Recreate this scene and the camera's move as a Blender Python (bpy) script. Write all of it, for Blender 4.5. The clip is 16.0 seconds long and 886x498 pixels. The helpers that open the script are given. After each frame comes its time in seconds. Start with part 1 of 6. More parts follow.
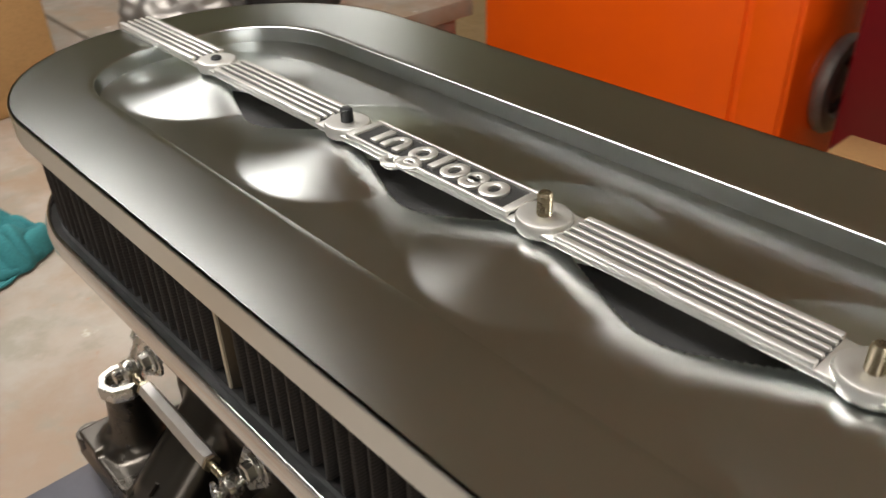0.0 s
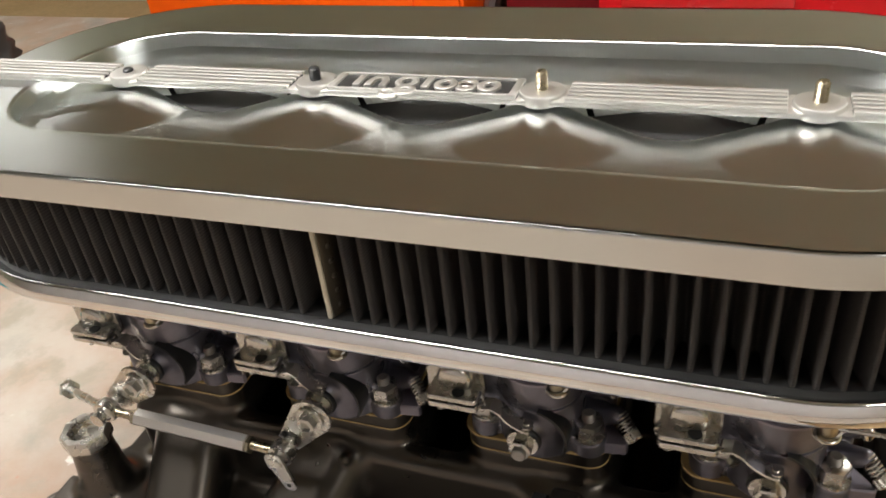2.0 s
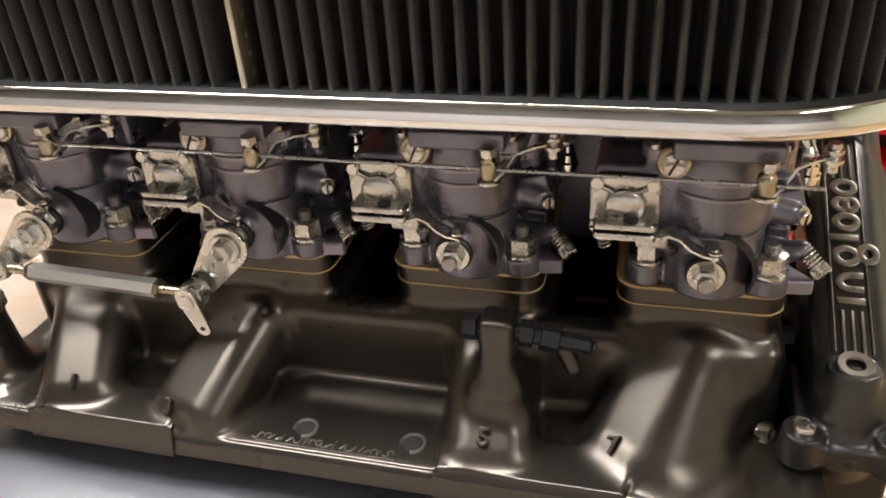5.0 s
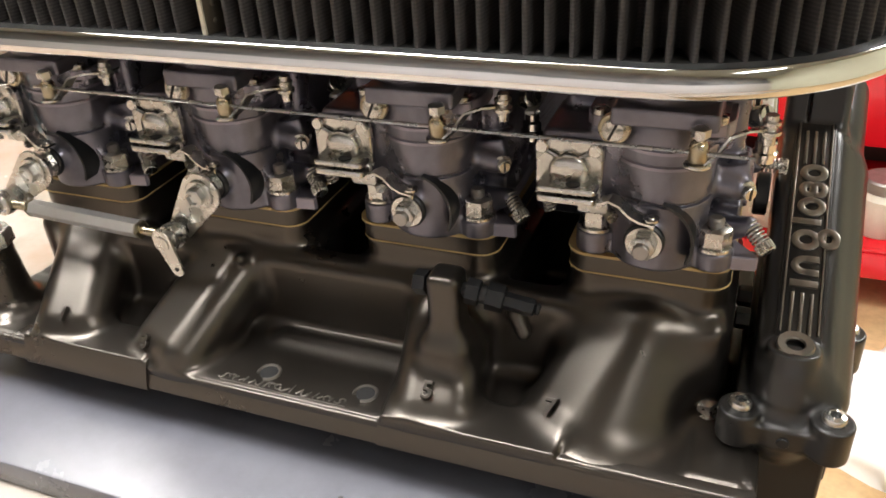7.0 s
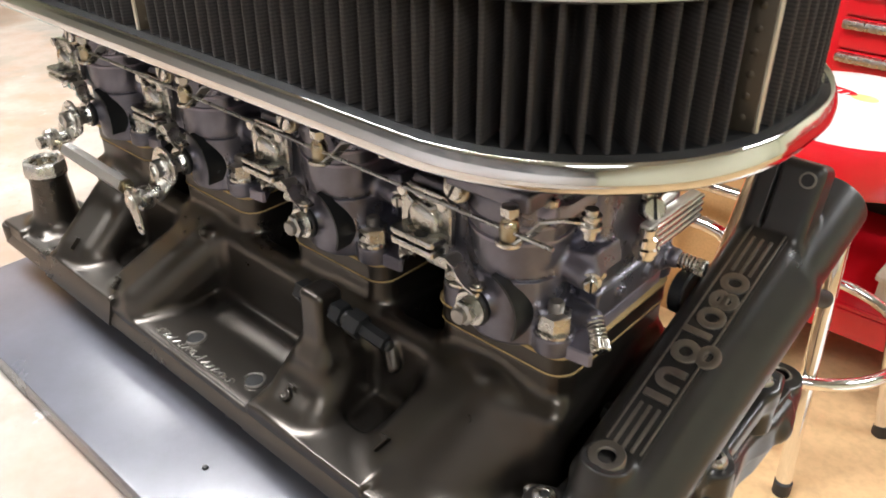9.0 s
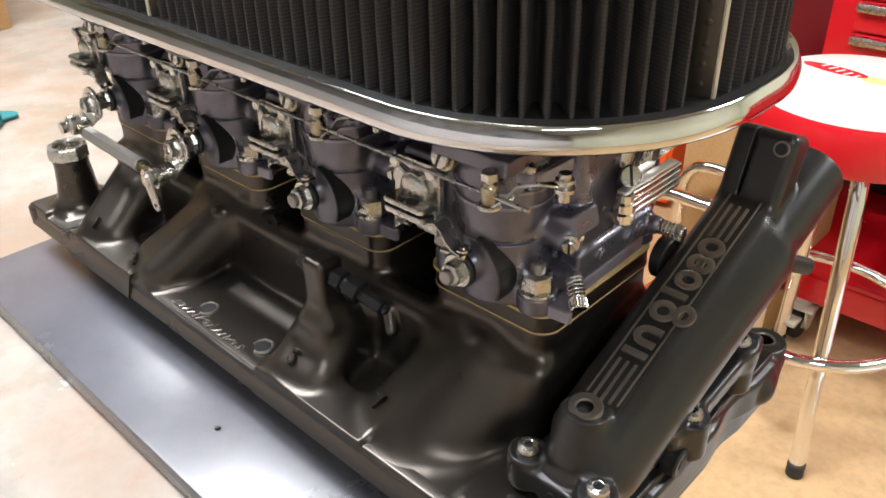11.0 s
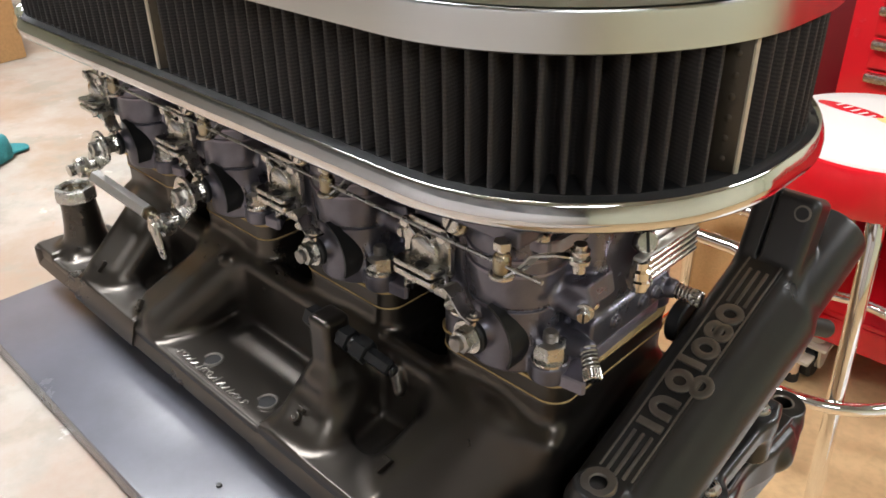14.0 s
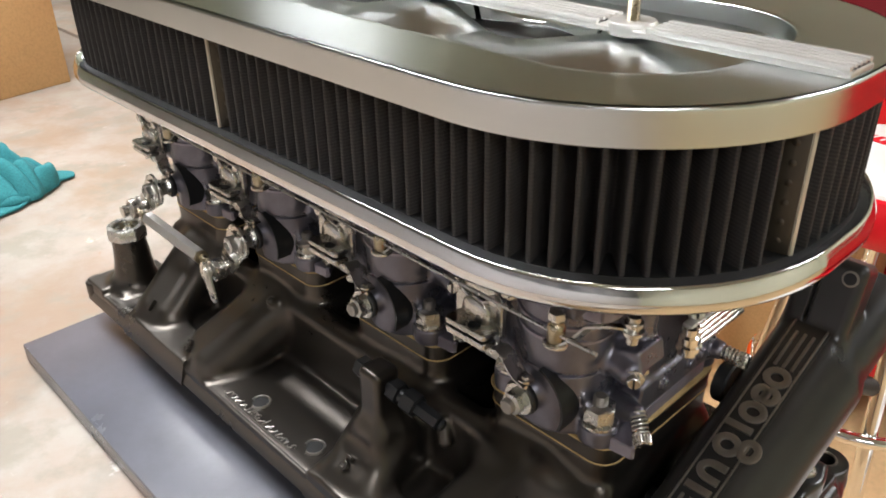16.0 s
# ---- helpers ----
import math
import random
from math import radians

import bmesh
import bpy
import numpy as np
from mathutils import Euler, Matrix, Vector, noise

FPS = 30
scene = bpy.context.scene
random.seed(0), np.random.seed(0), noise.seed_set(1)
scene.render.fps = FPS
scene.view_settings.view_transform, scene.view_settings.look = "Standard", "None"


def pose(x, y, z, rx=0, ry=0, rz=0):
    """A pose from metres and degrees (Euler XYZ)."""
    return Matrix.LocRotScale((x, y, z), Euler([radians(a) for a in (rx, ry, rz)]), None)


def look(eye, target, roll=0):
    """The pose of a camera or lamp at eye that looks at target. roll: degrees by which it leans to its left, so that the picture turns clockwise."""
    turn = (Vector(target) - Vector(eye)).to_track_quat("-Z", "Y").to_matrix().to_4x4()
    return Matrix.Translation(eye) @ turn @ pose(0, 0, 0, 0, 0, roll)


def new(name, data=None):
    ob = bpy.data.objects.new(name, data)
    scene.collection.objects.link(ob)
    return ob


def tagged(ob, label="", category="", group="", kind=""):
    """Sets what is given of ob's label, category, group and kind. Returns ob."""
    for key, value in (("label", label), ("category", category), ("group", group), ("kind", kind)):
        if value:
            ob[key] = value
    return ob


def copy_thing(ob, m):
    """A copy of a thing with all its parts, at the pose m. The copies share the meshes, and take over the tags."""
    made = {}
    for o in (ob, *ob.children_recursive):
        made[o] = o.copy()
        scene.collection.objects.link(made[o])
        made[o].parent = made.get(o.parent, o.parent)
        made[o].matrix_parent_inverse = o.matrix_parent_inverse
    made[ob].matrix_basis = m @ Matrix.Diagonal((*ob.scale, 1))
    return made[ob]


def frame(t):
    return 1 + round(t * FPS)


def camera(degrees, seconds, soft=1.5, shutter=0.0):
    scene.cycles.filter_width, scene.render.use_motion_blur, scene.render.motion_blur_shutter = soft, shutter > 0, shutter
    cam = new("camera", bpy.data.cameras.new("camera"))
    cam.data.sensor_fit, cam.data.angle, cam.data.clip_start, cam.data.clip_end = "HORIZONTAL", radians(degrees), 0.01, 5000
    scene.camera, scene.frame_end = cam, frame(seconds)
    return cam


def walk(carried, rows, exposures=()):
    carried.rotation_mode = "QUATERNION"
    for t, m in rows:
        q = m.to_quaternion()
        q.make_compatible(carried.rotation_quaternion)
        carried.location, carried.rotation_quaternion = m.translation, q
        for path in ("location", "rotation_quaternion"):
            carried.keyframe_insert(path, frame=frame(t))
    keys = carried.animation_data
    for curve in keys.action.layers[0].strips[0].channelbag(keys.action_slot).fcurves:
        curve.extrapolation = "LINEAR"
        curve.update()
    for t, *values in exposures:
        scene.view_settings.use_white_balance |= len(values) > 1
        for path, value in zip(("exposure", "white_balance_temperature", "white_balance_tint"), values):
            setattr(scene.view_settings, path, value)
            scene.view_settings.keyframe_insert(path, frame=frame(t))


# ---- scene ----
cam = camera(57.5, 16.0, 1.6, 0.4)
PATH = [
    (0, (0.235, -0.207, 0.484), (-1.016, 0.914, -0.601), -1.6),
    (0.5, (0.214, -0.275, 0.491), (-0.779, 1.089, -0.583), -1.8),
    (1, (0.207, -0.351, 0.505), (-0.54, 1.161, -0.57), -3.6),
    (1.5, (0.186, -0.366, 0.507), (-0.486, 1.166, -0.589), -5.8),
    (2, (0.155, -0.361, 0.488), (-0.5, 1.162, -0.63), -7.0),
    (2.5, (0.143, -0.368, 0.477), (-0.473, 1.176, -0.636), -5.4),
    (3, (0.127, -0.377, 0.465), (-0.471, 1.193, -0.62), -3.9),
    (3.5, (0.119, -0.362, 0.43), (-0.434, 1.257, -0.605), -3.2),
    (4, (0.112, -0.362, 0.404), (-0.371, 1.279, -0.632), -3.3),
    (4.5, (0.127, -0.4, 0.385), (-0.292, 1.244, -0.675), -3.7),
    (4.7, (0.142, -0.408, 0.379), (-0.306, 1.23, -0.678), -4.1),
    (6.8, (0.216, -0.412, 0.356), (-0.419, 1.182, -0.672), -3.4),
    (7, (0.227, -0.415, 0.355), (-0.436, 1.165, -0.678), -3.7),
    (7.5, (0.264, -0.39, 0.37), (-0.548, 1.105, -0.683), -3.1),
    (8, (0.311, -0.349, 0.361), (-0.632, 1.067, -0.691), 0.5),
    (8.5, (0.356, -0.325, 0.373), (-0.72, 1.012, -0.654), 0.7),
    (9, (0.39, -0.312, 0.37), (-0.765, 0.961, -0.652), -0.0),
    (9.2, (0.404, -0.311, 0.367), (-0.766, 0.946, -0.659), -0.3),
    (11.3, (0.425, -0.323, 0.374), (-0.77, 0.903, -0.66), -1.5),
    (11.5, (0.426, -0.32, 0.378), (-0.772, 0.908, -0.651), -1.5),
    (12, (0.419, -0.322, 0.379), (-0.786, 0.91, -0.636), -1.5),
    (12.5, (0.417, -0.316, 0.378), (-0.788, 0.922, -0.629), -1.4),
    (13, (0.417, -0.312, 0.382), (-0.793, 0.928, -0.618), -1.3),
    (13.5, (0.413, -0.311, 0.383), (-0.811, 0.923, -0.606), -1.1),
    (14, (0.409, -0.308, 0.384), (-0.819, 0.924, -0.602), -1.0),
    (14.5, (0.402, -0.311, 0.387), (-0.838, 0.91, -0.598), -1.0),
    (15, (0.404, -0.313, 0.389), (-0.853, 0.894, -0.592), -1.2),
    (15.5, (0.405, -0.313, 0.396), (-0.864, 0.89, -0.574), -1.1),
    (16, (0.396, -0.316, 0.412), (-0.883, 0.886, -0.549), -1.1),
]
walk(cam, [(t, look(eye, target, roll)) for t, eye, target, roll in PATH],
     [(0, -0.62, 6600, 10), (1.0, -0.22, 6600, 10), (2.5, 0.0, 6500, 10), (3.5, 0.22, 6500, 10), (4.5, 0.52, 6500, 10), (7.0, 0.60, 6400, 10), (9.0, 0.60, 6100, 10), (12.5, 0.27, 6000, 10), (16.0, 0.20, 6050, 10)])
# ---- light ----
world = bpy.data.worlds.new("world")
world.use_nodes = True
scene.world = world
world.node_tree.nodes["Background"].inputs[0].default_value = (0.9, 0.95, 1.0, 1)
world.node_tree.nodes["Background"].inputs[1].default_value = 0.02
# strip lights: place, turn about z, power
# the last two are unseen fill lights, added for the skirt and lid sheen
TUBES = [(-1.75, 0.28, 0.0, 10.0), (-0.32, -0.15, 0.0, 38.0), (-0.85, -0.50, 0.0, 22.0), (1.60, 1.90, 90.0, 36.0), (1.80, -1.30, 90.0, 17.0), (-4.20, 2.90, 0.0, 5.0)]
FLOOR_Z, CEIL_Z, BENCH_Z = -0.76, 1.74, -0.02
scene.view_settings.exposure = 0.0


# ---- materials ----
def material(name, base, rough=0.5, metal=0.0, grain=0.0, grain_size=400.0, stain=0.0, stain_size=8.0, tone=None,
             rough_var=0.0, stretch=(1, 1, 1), spec=0.5, coat=0.0, piece=0.0, fine=0.0, gloss=(1, 1, 1)):
    """Principled material: two scales of colour variation, varied gloss and a fine relief."""
    m = bpy.data.materials.new(name)
    m.use_nodes = True
    nt = m.node_tree
    p = nt.nodes["Principled BSDF"]
    p.inputs["Base Color"].default_value = (*base, 1)
    p.inputs["Roughness"].default_value = rough
    p.inputs["Metallic"].default_value = metal
    p.inputs["Specular IOR Level"].default_value = spec
    p.inputs["Coat Weight"].default_value = coat
    p.inputs["Coat Roughness"].default_value = 0.12
    co = nt.nodes.new("ShaderNodeTexCoord")
    mp = nt.nodes.new("ShaderNodeMapping")
    mp.inputs["Scale"].default_value = stretch
    nt.links.new(co.outputs["Object"], mp.inputs["Vector"])
    small = nt.nodes.new("ShaderNodeTexNoise")
    small.inputs["Scale"].default_value = grain_size
    small.inputs["Detail"].default_value = 3
    nt.links.new(mp.outputs[0], small.inputs["Vector"])
    big = nt.nodes.new("ShaderNodeTexNoise")
    big.inputs["Scale"].default_value = stain_size
    big.inputs["Detail"].default_value = 6
    big.inputs["Roughness"].default_value = 0.65
    nt.links.new(mp.outputs[0], big.inputs["Vector"])
    tone = tone or tuple(c * 0.55 for c in base)
    colour = None
    if stain:
        ramp = nt.nodes.new("ShaderNodeMapRange")
        ramp.inputs[1].default_value, ramp.inputs[2].default_value = 0.38, 0.7
        ramp.inputs[4].default_value = stain
        nt.links.new(big.outputs["Fac"], ramp.inputs[0])
        mix = nt.nodes.new("ShaderNodeMix")
        mix.data_type = "RGBA"
        mix.inputs[6].default_value = (*base, 1)
        mix.inputs[7].default_value = (*tone, 1)
        nt.links.new(ramp.outputs[0], mix.inputs[0])
        colour = mix.outputs[2]
    if fine:
        mix = nt.nodes.new("ShaderNodeMix")
        mix.data_type, mix.blend_type = "RGBA", "MULTIPLY"
        mix.inputs[0].default_value = fine
        mix.inputs[6].default_value = (*base, 1)
        if colour:
            nt.links.new(colour, mix.inputs[6])
        nt.links.new(small.outputs["Color"], mix.inputs[7])
        bright = nt.nodes.new("ShaderNodeMapRange")
        bright.inputs[1].default_value, bright.inputs[2].default_value = 0.3, 0.6
        nt.links.new(small.outputs["Fac"], bright.inputs[0])
        nt.links.new(bright.outputs[0], mix.inputs[7])
        colour = mix.outputs[2]
    if piece:
        info = nt.nodes.new("ShaderNodeObjectInfo")
        hsv = nt.nodes.new("ShaderNodeHueSaturation")
        ran = nt.nodes.new("ShaderNodeMapRange")
        ran.inputs[3].default_value, ran.inputs[4].default_value = 1 - piece, 1 + piece
        nt.links.new(info.outputs["Random"], ran.inputs[0])
        nt.links.new(ran.outputs[0], hsv.inputs["Value"])
        hsv.inputs["Color"].default_value = (*base, 1)
        if colour:
            nt.links.new(colour, hsv.inputs["Color"])
        colour = hsv.outputs[0]
    if colour:
        nt.links.new(colour, p.inputs["Base Color"])
    if rough_var:
        rr = nt.nodes.new("ShaderNodeMapRange")
        rr.inputs[1].default_value, rr.inputs[2].default_value = 0.3, 0.7
        rr.inputs[3].default_value, rr.inputs[4].default_value = rough - rough_var, rough + rough_var
        nt.links.new(big.outputs["Fac"], rr.inputs[0])
        nt.links.new(rr.outputs[0], p.inputs["Roughness"])
    p.inputs["Specular Tint"].default_value = (*gloss, 1)
    if grain:
        b = nt.nodes.new("ShaderNodeBump")
        b.inputs["Strength"].default_value = grain
        b.inputs["Distance"].default_value = 0.0006
        nt.links.new(small.outputs["Fac"], b.inputs["Height"])
        nt.links.new(b.outputs[0], p.inputs["Normal"])
    return m


CAST = material("satin_black_casting", (0.0085, 0.0074, 0.0064), 0.31, 0.0, 0.04, 900, 0.5, 14, (0.0130, 0.0112, 0.0096), 0.05, spec=0.95, gloss=(1, 0.90, 0.78))
CAST_HOUSE = material("black_powder_coat", (0.014, 0.0135, 0.013), 0.31, 0.0, 0.08, 1100, 0.4, 18, (0.020, 0.019, 0.018), 0.05, spec=0.6)
WORN = material("worn_edge_metal", (0.30, 0.28, 0.25), 0.34, 0.9, 0.2, 900, 0.5, 60)
BODY = material("grey_carburetor_alloy", (0.190, 0.186, 0.224), 0.31, 0.75, 0.14, 1200, 0.7, 40, (0.122, 0.119, 0.140), 0.08)
PLATE = material("purple_grey_base_alloy", (0.30, 0.28, 0.335), 0.38, 0.65, 0.16, 1200, 0.6, 40, (0.20, 0.185, 0.21), 0.08)
CHROME = material("chrome", (0.84, 0.83, 0.81), 0.06, 1.0, 0.0, 300, 0.25, 20, (0.7, 0.68, 0.64), 0.03)
ZINC = material("zinc_plated_steel", (0.62, 0.61, 0.58), 0.27, 1.0, 0.12, 700, 0.6, 60, (0.42, 0.40, 0.36), 0.08)
BRIGHT_ALLOY = material("bright_pump_alloy", (0.58, 0.57, 0.54), 0.26, 1.0, 0.2, 500, 0.8, 70, (0.34, 0.33, 0.29), 0.07)
BRASS = material("yellow_zinc_steel", (0.46, 0.41, 0.30), 0.28, 1.0, 0.1, 700, 0.6, 80, (0.30, 0.25, 0.17), 0.06)
SPINE = material("cast_aluminium_spine", (0.80, 0.79, 0.76), 0.42, 1.0, 0.03, 800, 0.4, 40, (0.58, 0.56, 0.52), 0.06)
PANEL = material("dark_spine_inlay", (0.016, 0.016, 0.016), 0.45, 0.0, 0.2, 900, 0.4, 40)
BLACK = material("black_rubber", (0.012, 0.012, 0.012), 0.55, 0.0, 0.2, 700, 0.4, 30, (0.02, 0.02, 0.02), 0.08)
BLACK_STEEL = material("black_oxide_steel", (0.016, 0.017, 0.018), 0.38, 0.3, 0.1, 700, 0.4, 50, (0.028, 0.028, 0.03), 0.06)
PLEAT = material("black_filter_gauze", (0.029, 0.0255, 0.024), 0.70, 0.0, 0.6, 1400, 0.5, 25, (0.034, 0.029, 0.0265), fine=0.35)
CLIP_DARK = material("dull_clip_metal", (0.08, 0.068, 0.05), 0.42, 0.7, 0.2, 600, 0.6, 60, (0.09, 0.07, 0.05), 0.08)
STRIP = material("pale_seam_clip", (0.62, 0.57, 0.46), 0.40, 0.30, 0.15, 600, 0.5, 60, (0.36, 0.31, 0.22), 0.06)
GASKET = material("tan_paper_gasket", (0.50, 0.36, 0.16), 0.8, 0.0, 0.3, 900, 0.4, 60)
BOARD = material("charcoal_board", (0.100, 0.102, 0.120), 0.26, 0.0, 0.05, 900, 0.4, 9, (0.030, 0.031, 0.038), 0.03, spec=0.8)
FLOOR = material("tan_wood_floor", (0.60, 0.41, 0.21), 0.5, 0.0, 0.3, 60, 0.5, 3, (0.47, 0.31, 0.15), 0.1, fine=0.15)
WALL = material("workshop_wall", (0.70, 0.73, 0.58), 0.8, 0.0, 0.2, 90, 0.4, 1.5, (0.58, 0.61, 0.48))
# unseen wall; its dark blotches are there to break up the chrome's reflections
WALL_S = material("blotched_grey_wall", (0.30, 0.30, 0.31), 0.8, 0.0, 0.3, 60, 1.0, 1.5, (0.10, 0.105, 0.12))
# pale tone that brightens the lid skirt and chrome lip by reflection
BOUNCE = material("pale_bounce_panel", (0.64, 0.63, 0.66), 0.6, 0.0, 0.2, 60, 0.6, 1.8, (0.52, 0.51, 0.52))
CEIL = material("ceiling_paint", (0.375, 0.405, 0.385), 0.9, 0.0, 0.2, 60, 0.4, 2)
RED = material("red_enamel", (0.62, 0.008, 0.016), 0.25, 0.0, 0.02, 300, 0.3, 6, (0.5, 0.006, 0.012), 0.04, coat=0.3)
ORANGE = material("orange_enamel", (0.95, 0.115, 0.0), 0.42, 0.0, 0.03, 300, 0.3, 4, (0.85, 0.095, 0.0), 0.05)
YELLOW = material("faded_yellow_print", (0.74, 0.55, 0.16), 0.5, 0.0, 0.2, 200, 0.5, 30, (0.70, 0.60, 0.34))
SATIN_BAR = material("satin_plated_bar", (0.74, 0.73, 0.71), 0.42, 1.0, 0.1, 500, 0.4, 40, (0.6, 0.58, 0.55), 0.05)
# red enamel with the shade put into its colour
RED_SHADED = material("shaded_red_enamel", (0.16, 0.005, 0.010), 0.35, 0.0, 0.02, 300, 0.4, 6, (0.10, 0.004, 0.008), 0.05)
DARK = material("dark_clutter_and_shade", (0.03, 0.028, 0.027), 0.6, 0.1, 0.2, 200, 0.5, 12, (0.06, 0.055, 0.05))
WHITE = material("white_vinyl", (0.70, 0.68, 0.64), 0.4, 0.0, 0.1, 300, 0.3, 10, (0.62, 0.60, 0.55), 0.05)
CLOTH = material("white_cotton", (0.84, 0.83, 0.80), 0.9, 0.0, 0.5, 260, 0.3, 10, (0.74, 0.73, 0.70))
CREAM = material("cream_plastic", (0.62, 0.57, 0.46), 0.5, 0.0, 0.1, 200, 0.4, 12)
TEAL = material("teal_shop_towel", (0.026, 0.18, 0.19), 0.9, 0.0, 0.6, 500, 0.6, 25, (0.02, 0.15, 0.17), fine=0.3)
CARD = material("cardboard", (0.46, 0.27, 0.11), 0.8, 0.0, 0.3, 220, 0.5, 6, (0.38, 0.21, 0.08), fine=0.15)


def satin(name, base, rough, size, stretch, tone, relief=0.04):
    """A brushed metal whose gloss falls off softly, with faint smudges."""
    m = bpy.data.materials.new(name)
    m.use_nodes = True
    nt = m.node_tree
    nt.nodes.remove(nt.nodes["Principled BSDF"])
    g = nt.nodes.new("ShaderNodeBsdfAnisotropic")
    g.distribution = "BECKMANN"
    co, mp = nt.nodes.new("ShaderNodeTexCoord"), nt.nodes.new("ShaderNodeMapping")
    mp.inputs["Scale"].default_value = stretch
    nt.links.new(co.outputs["Object"], mp.inputs["Vector"])
    grain, smudge = nt.nodes.new("ShaderNodeTexNoise"), nt.nodes.new("ShaderNodeTexNoise")
    grain.inputs["Scale"].default_value, smudge.inputs["Scale"].default_value = size, 9.0
    grain.inputs["Detail"].default_value, smudge.inputs["Detail"].default_value = 3, 7
    nt.links.new(mp.outputs[0], grain.inputs["Vector"])
    nt.links.new(co.outputs["Object"], smudge.inputs["Vector"])
    mix = nt.nodes.new("ShaderNodeMix")
    mix.data_type = "RGBA"
    mix.inputs[6].default_value, mix.inputs[7].default_value = (*base, 1), (*tone, 1)
    ramp = nt.nodes.new("ShaderNodeMapRange")
    ramp.inputs[1].default_value, ramp.inputs[2].default_value = 0.35, 0.68
    nt.links.new(smudge.outputs["Fac"], ramp.inputs[0])
    nt.links.new(ramp.outputs[0], mix.inputs[0])
    nt.links.new(mix.outputs[2], g.inputs["Color"])
    rr = nt.nodes.new("ShaderNodeMapRange")
    rr.inputs[1].default_value, rr.inputs[2].default_value = 0.3, 0.7
    rr.inputs[3].default_value, rr.inputs[4].default_value = rough - 0.012, rough + 0.015
    nt.links.new(smudge.outputs["Fac"], rr.inputs[0])
    nt.links.new(rr.outputs[0], g.inputs["Roughness"])
    b = nt.nodes.new("ShaderNodeBump")
    b.inputs["Strength"].default_value, b.inputs["Distance"].default_value = relief, 0.0006
    nt.links.new(grain.outputs["Fac"], b.inputs["Height"])
    nt.links.new(b.outputs[0], g.inputs["Normal"])
    nt.links.new(g.outputs[0], nt.nodes["Material Output"].inputs["Surface"])
    return m


COVER = satin("brushed_aluminium", (0.725, 0.755, 0.75), 0.285, 260, (0.06, 1, 1), (0.68, 0.705, 0.70))
CHROME_LIP = satin("worn_chrome", (0.86, 0.865, 0.87), 0.10, 34, (0.45, 1, 1), (0.72, 0.72, 0.72), 0.4)


def bench_paint():
    """Worn beige top with peach, grey and faint green stains and small paint spots."""
    m = material("stained_bench", (0.30, 0.265, 0.225), 0.55, 0.0, 0.3, 120, 0.9, 7, (0.27, 0.17, 0.115), 0.1)
    nt = m.node_tree
    p = nt.nodes["Principled BSDF"]
    last, co = p.inputs["Base Color"].links[0].from_socket, next(n for n in nt.nodes if n.type == "TEX_COORD")
    for size, lo, hi, tint, amount in ((11, 0.52, 0.66, (0.165, 0.165, 0.14), 0.85), (2.3, 0.46, 0.68, (0.205, 0.172, 0.14), 0.7), (4, 0.5, 0.75, (0.40, 0.37, 0.33), 0.55), (5.5, 0.50, 0.60, (0.25, 0.165, 0.105), 0.7), (17, 0.53, 0.62, (0.215, 0.195, 0.155), 0.7), (46, 0.66, 0.72, (0.32, 0.14, 0.08), 0.7), (30, 0.66, 0.71, (0.6, 0.57, 0.53), 0.7)):
        n, r, x = nt.nodes.new("ShaderNodeTexNoise"), nt.nodes.new("ShaderNodeMapRange"), nt.nodes.new("ShaderNodeMix")
        n.inputs["Scale"].default_value, n.inputs["Detail"].default_value, n.inputs["Roughness"].default_value = size, 8, 0.6
        n.noise_dimensions = "4D"
        n.inputs["W"].default_value = size * 1.7
        r.inputs[1].default_value, r.inputs[2].default_value, r.inputs[4].default_value = lo, hi, amount
        x.data_type = "RGBA"
        x.inputs[7].default_value = (*tint, 1)
        nt.links.new(co.outputs["Object"], n.inputs["Vector"])
        nt.links.new(n.outputs["Fac"], r.inputs[0])
        nt.links.new(r.outputs[0], x.inputs[0])
        nt.links.new(last, x.inputs[6])
        last = x.outputs[2]
    nt.links.new(last, p.inputs["Base Color"])
    return m


BENCH = bench_paint()


def woven(m):
    """Adds a fine wire-mesh weave to a material's colour."""
    nt = m.node_tree
    p = nt.nodes["Principled BSDF"]
    last, co = p.inputs["Base Color"].links[0].from_socket, next(n for n in nt.nodes if n.type == "TEX_COORD")
    w, x, r = nt.nodes.new("ShaderNodeTexWave"), nt.nodes.new("ShaderNodeMix"), nt.nodes.new("ShaderNodeMapRange")
    w.bands_direction = "Z"
    w.inputs["Scale"].default_value, w.inputs["Distortion"].default_value = 185.0, 0.4
    r.inputs[3].default_value, r.inputs[4].default_value = 0.62, 1.42
    x.data_type, x.blend_type = "RGBA", "MULTIPLY"
    x.inputs[0].default_value = 1.0
    nt.links.new(co.outputs["Object"], w.inputs["Vector"])
    nt.links.new(w.outputs["Fac"], r.inputs[0])
    nt.links.new(r.outputs[0], x.inputs[7])
    nt.links.new(last, x.inputs[6])
    nt.links.new(x.outputs[2], p.inputs["Base Color"])


woven(PLEAT)
GREY_METAL = material("dull_steel", (0.34, 0.32, 0.30), 0.45, 0.8, 0.2, 300, 0.6, 20, (0.2, 0.18, 0.16), 0.1)
GLOW = bpy.data.materials.new("fluorescent_tube")
GLOW.use_nodes = True
GLOW.node_tree.nodes["Principled BSDF"].inputs["Emission Color"].default_value = (1.0, 0.975, 0.94, 1)
GLOW.node_tree.nodes["Principled BSDF"].inputs["Emission Strength"].default_value = 6.0


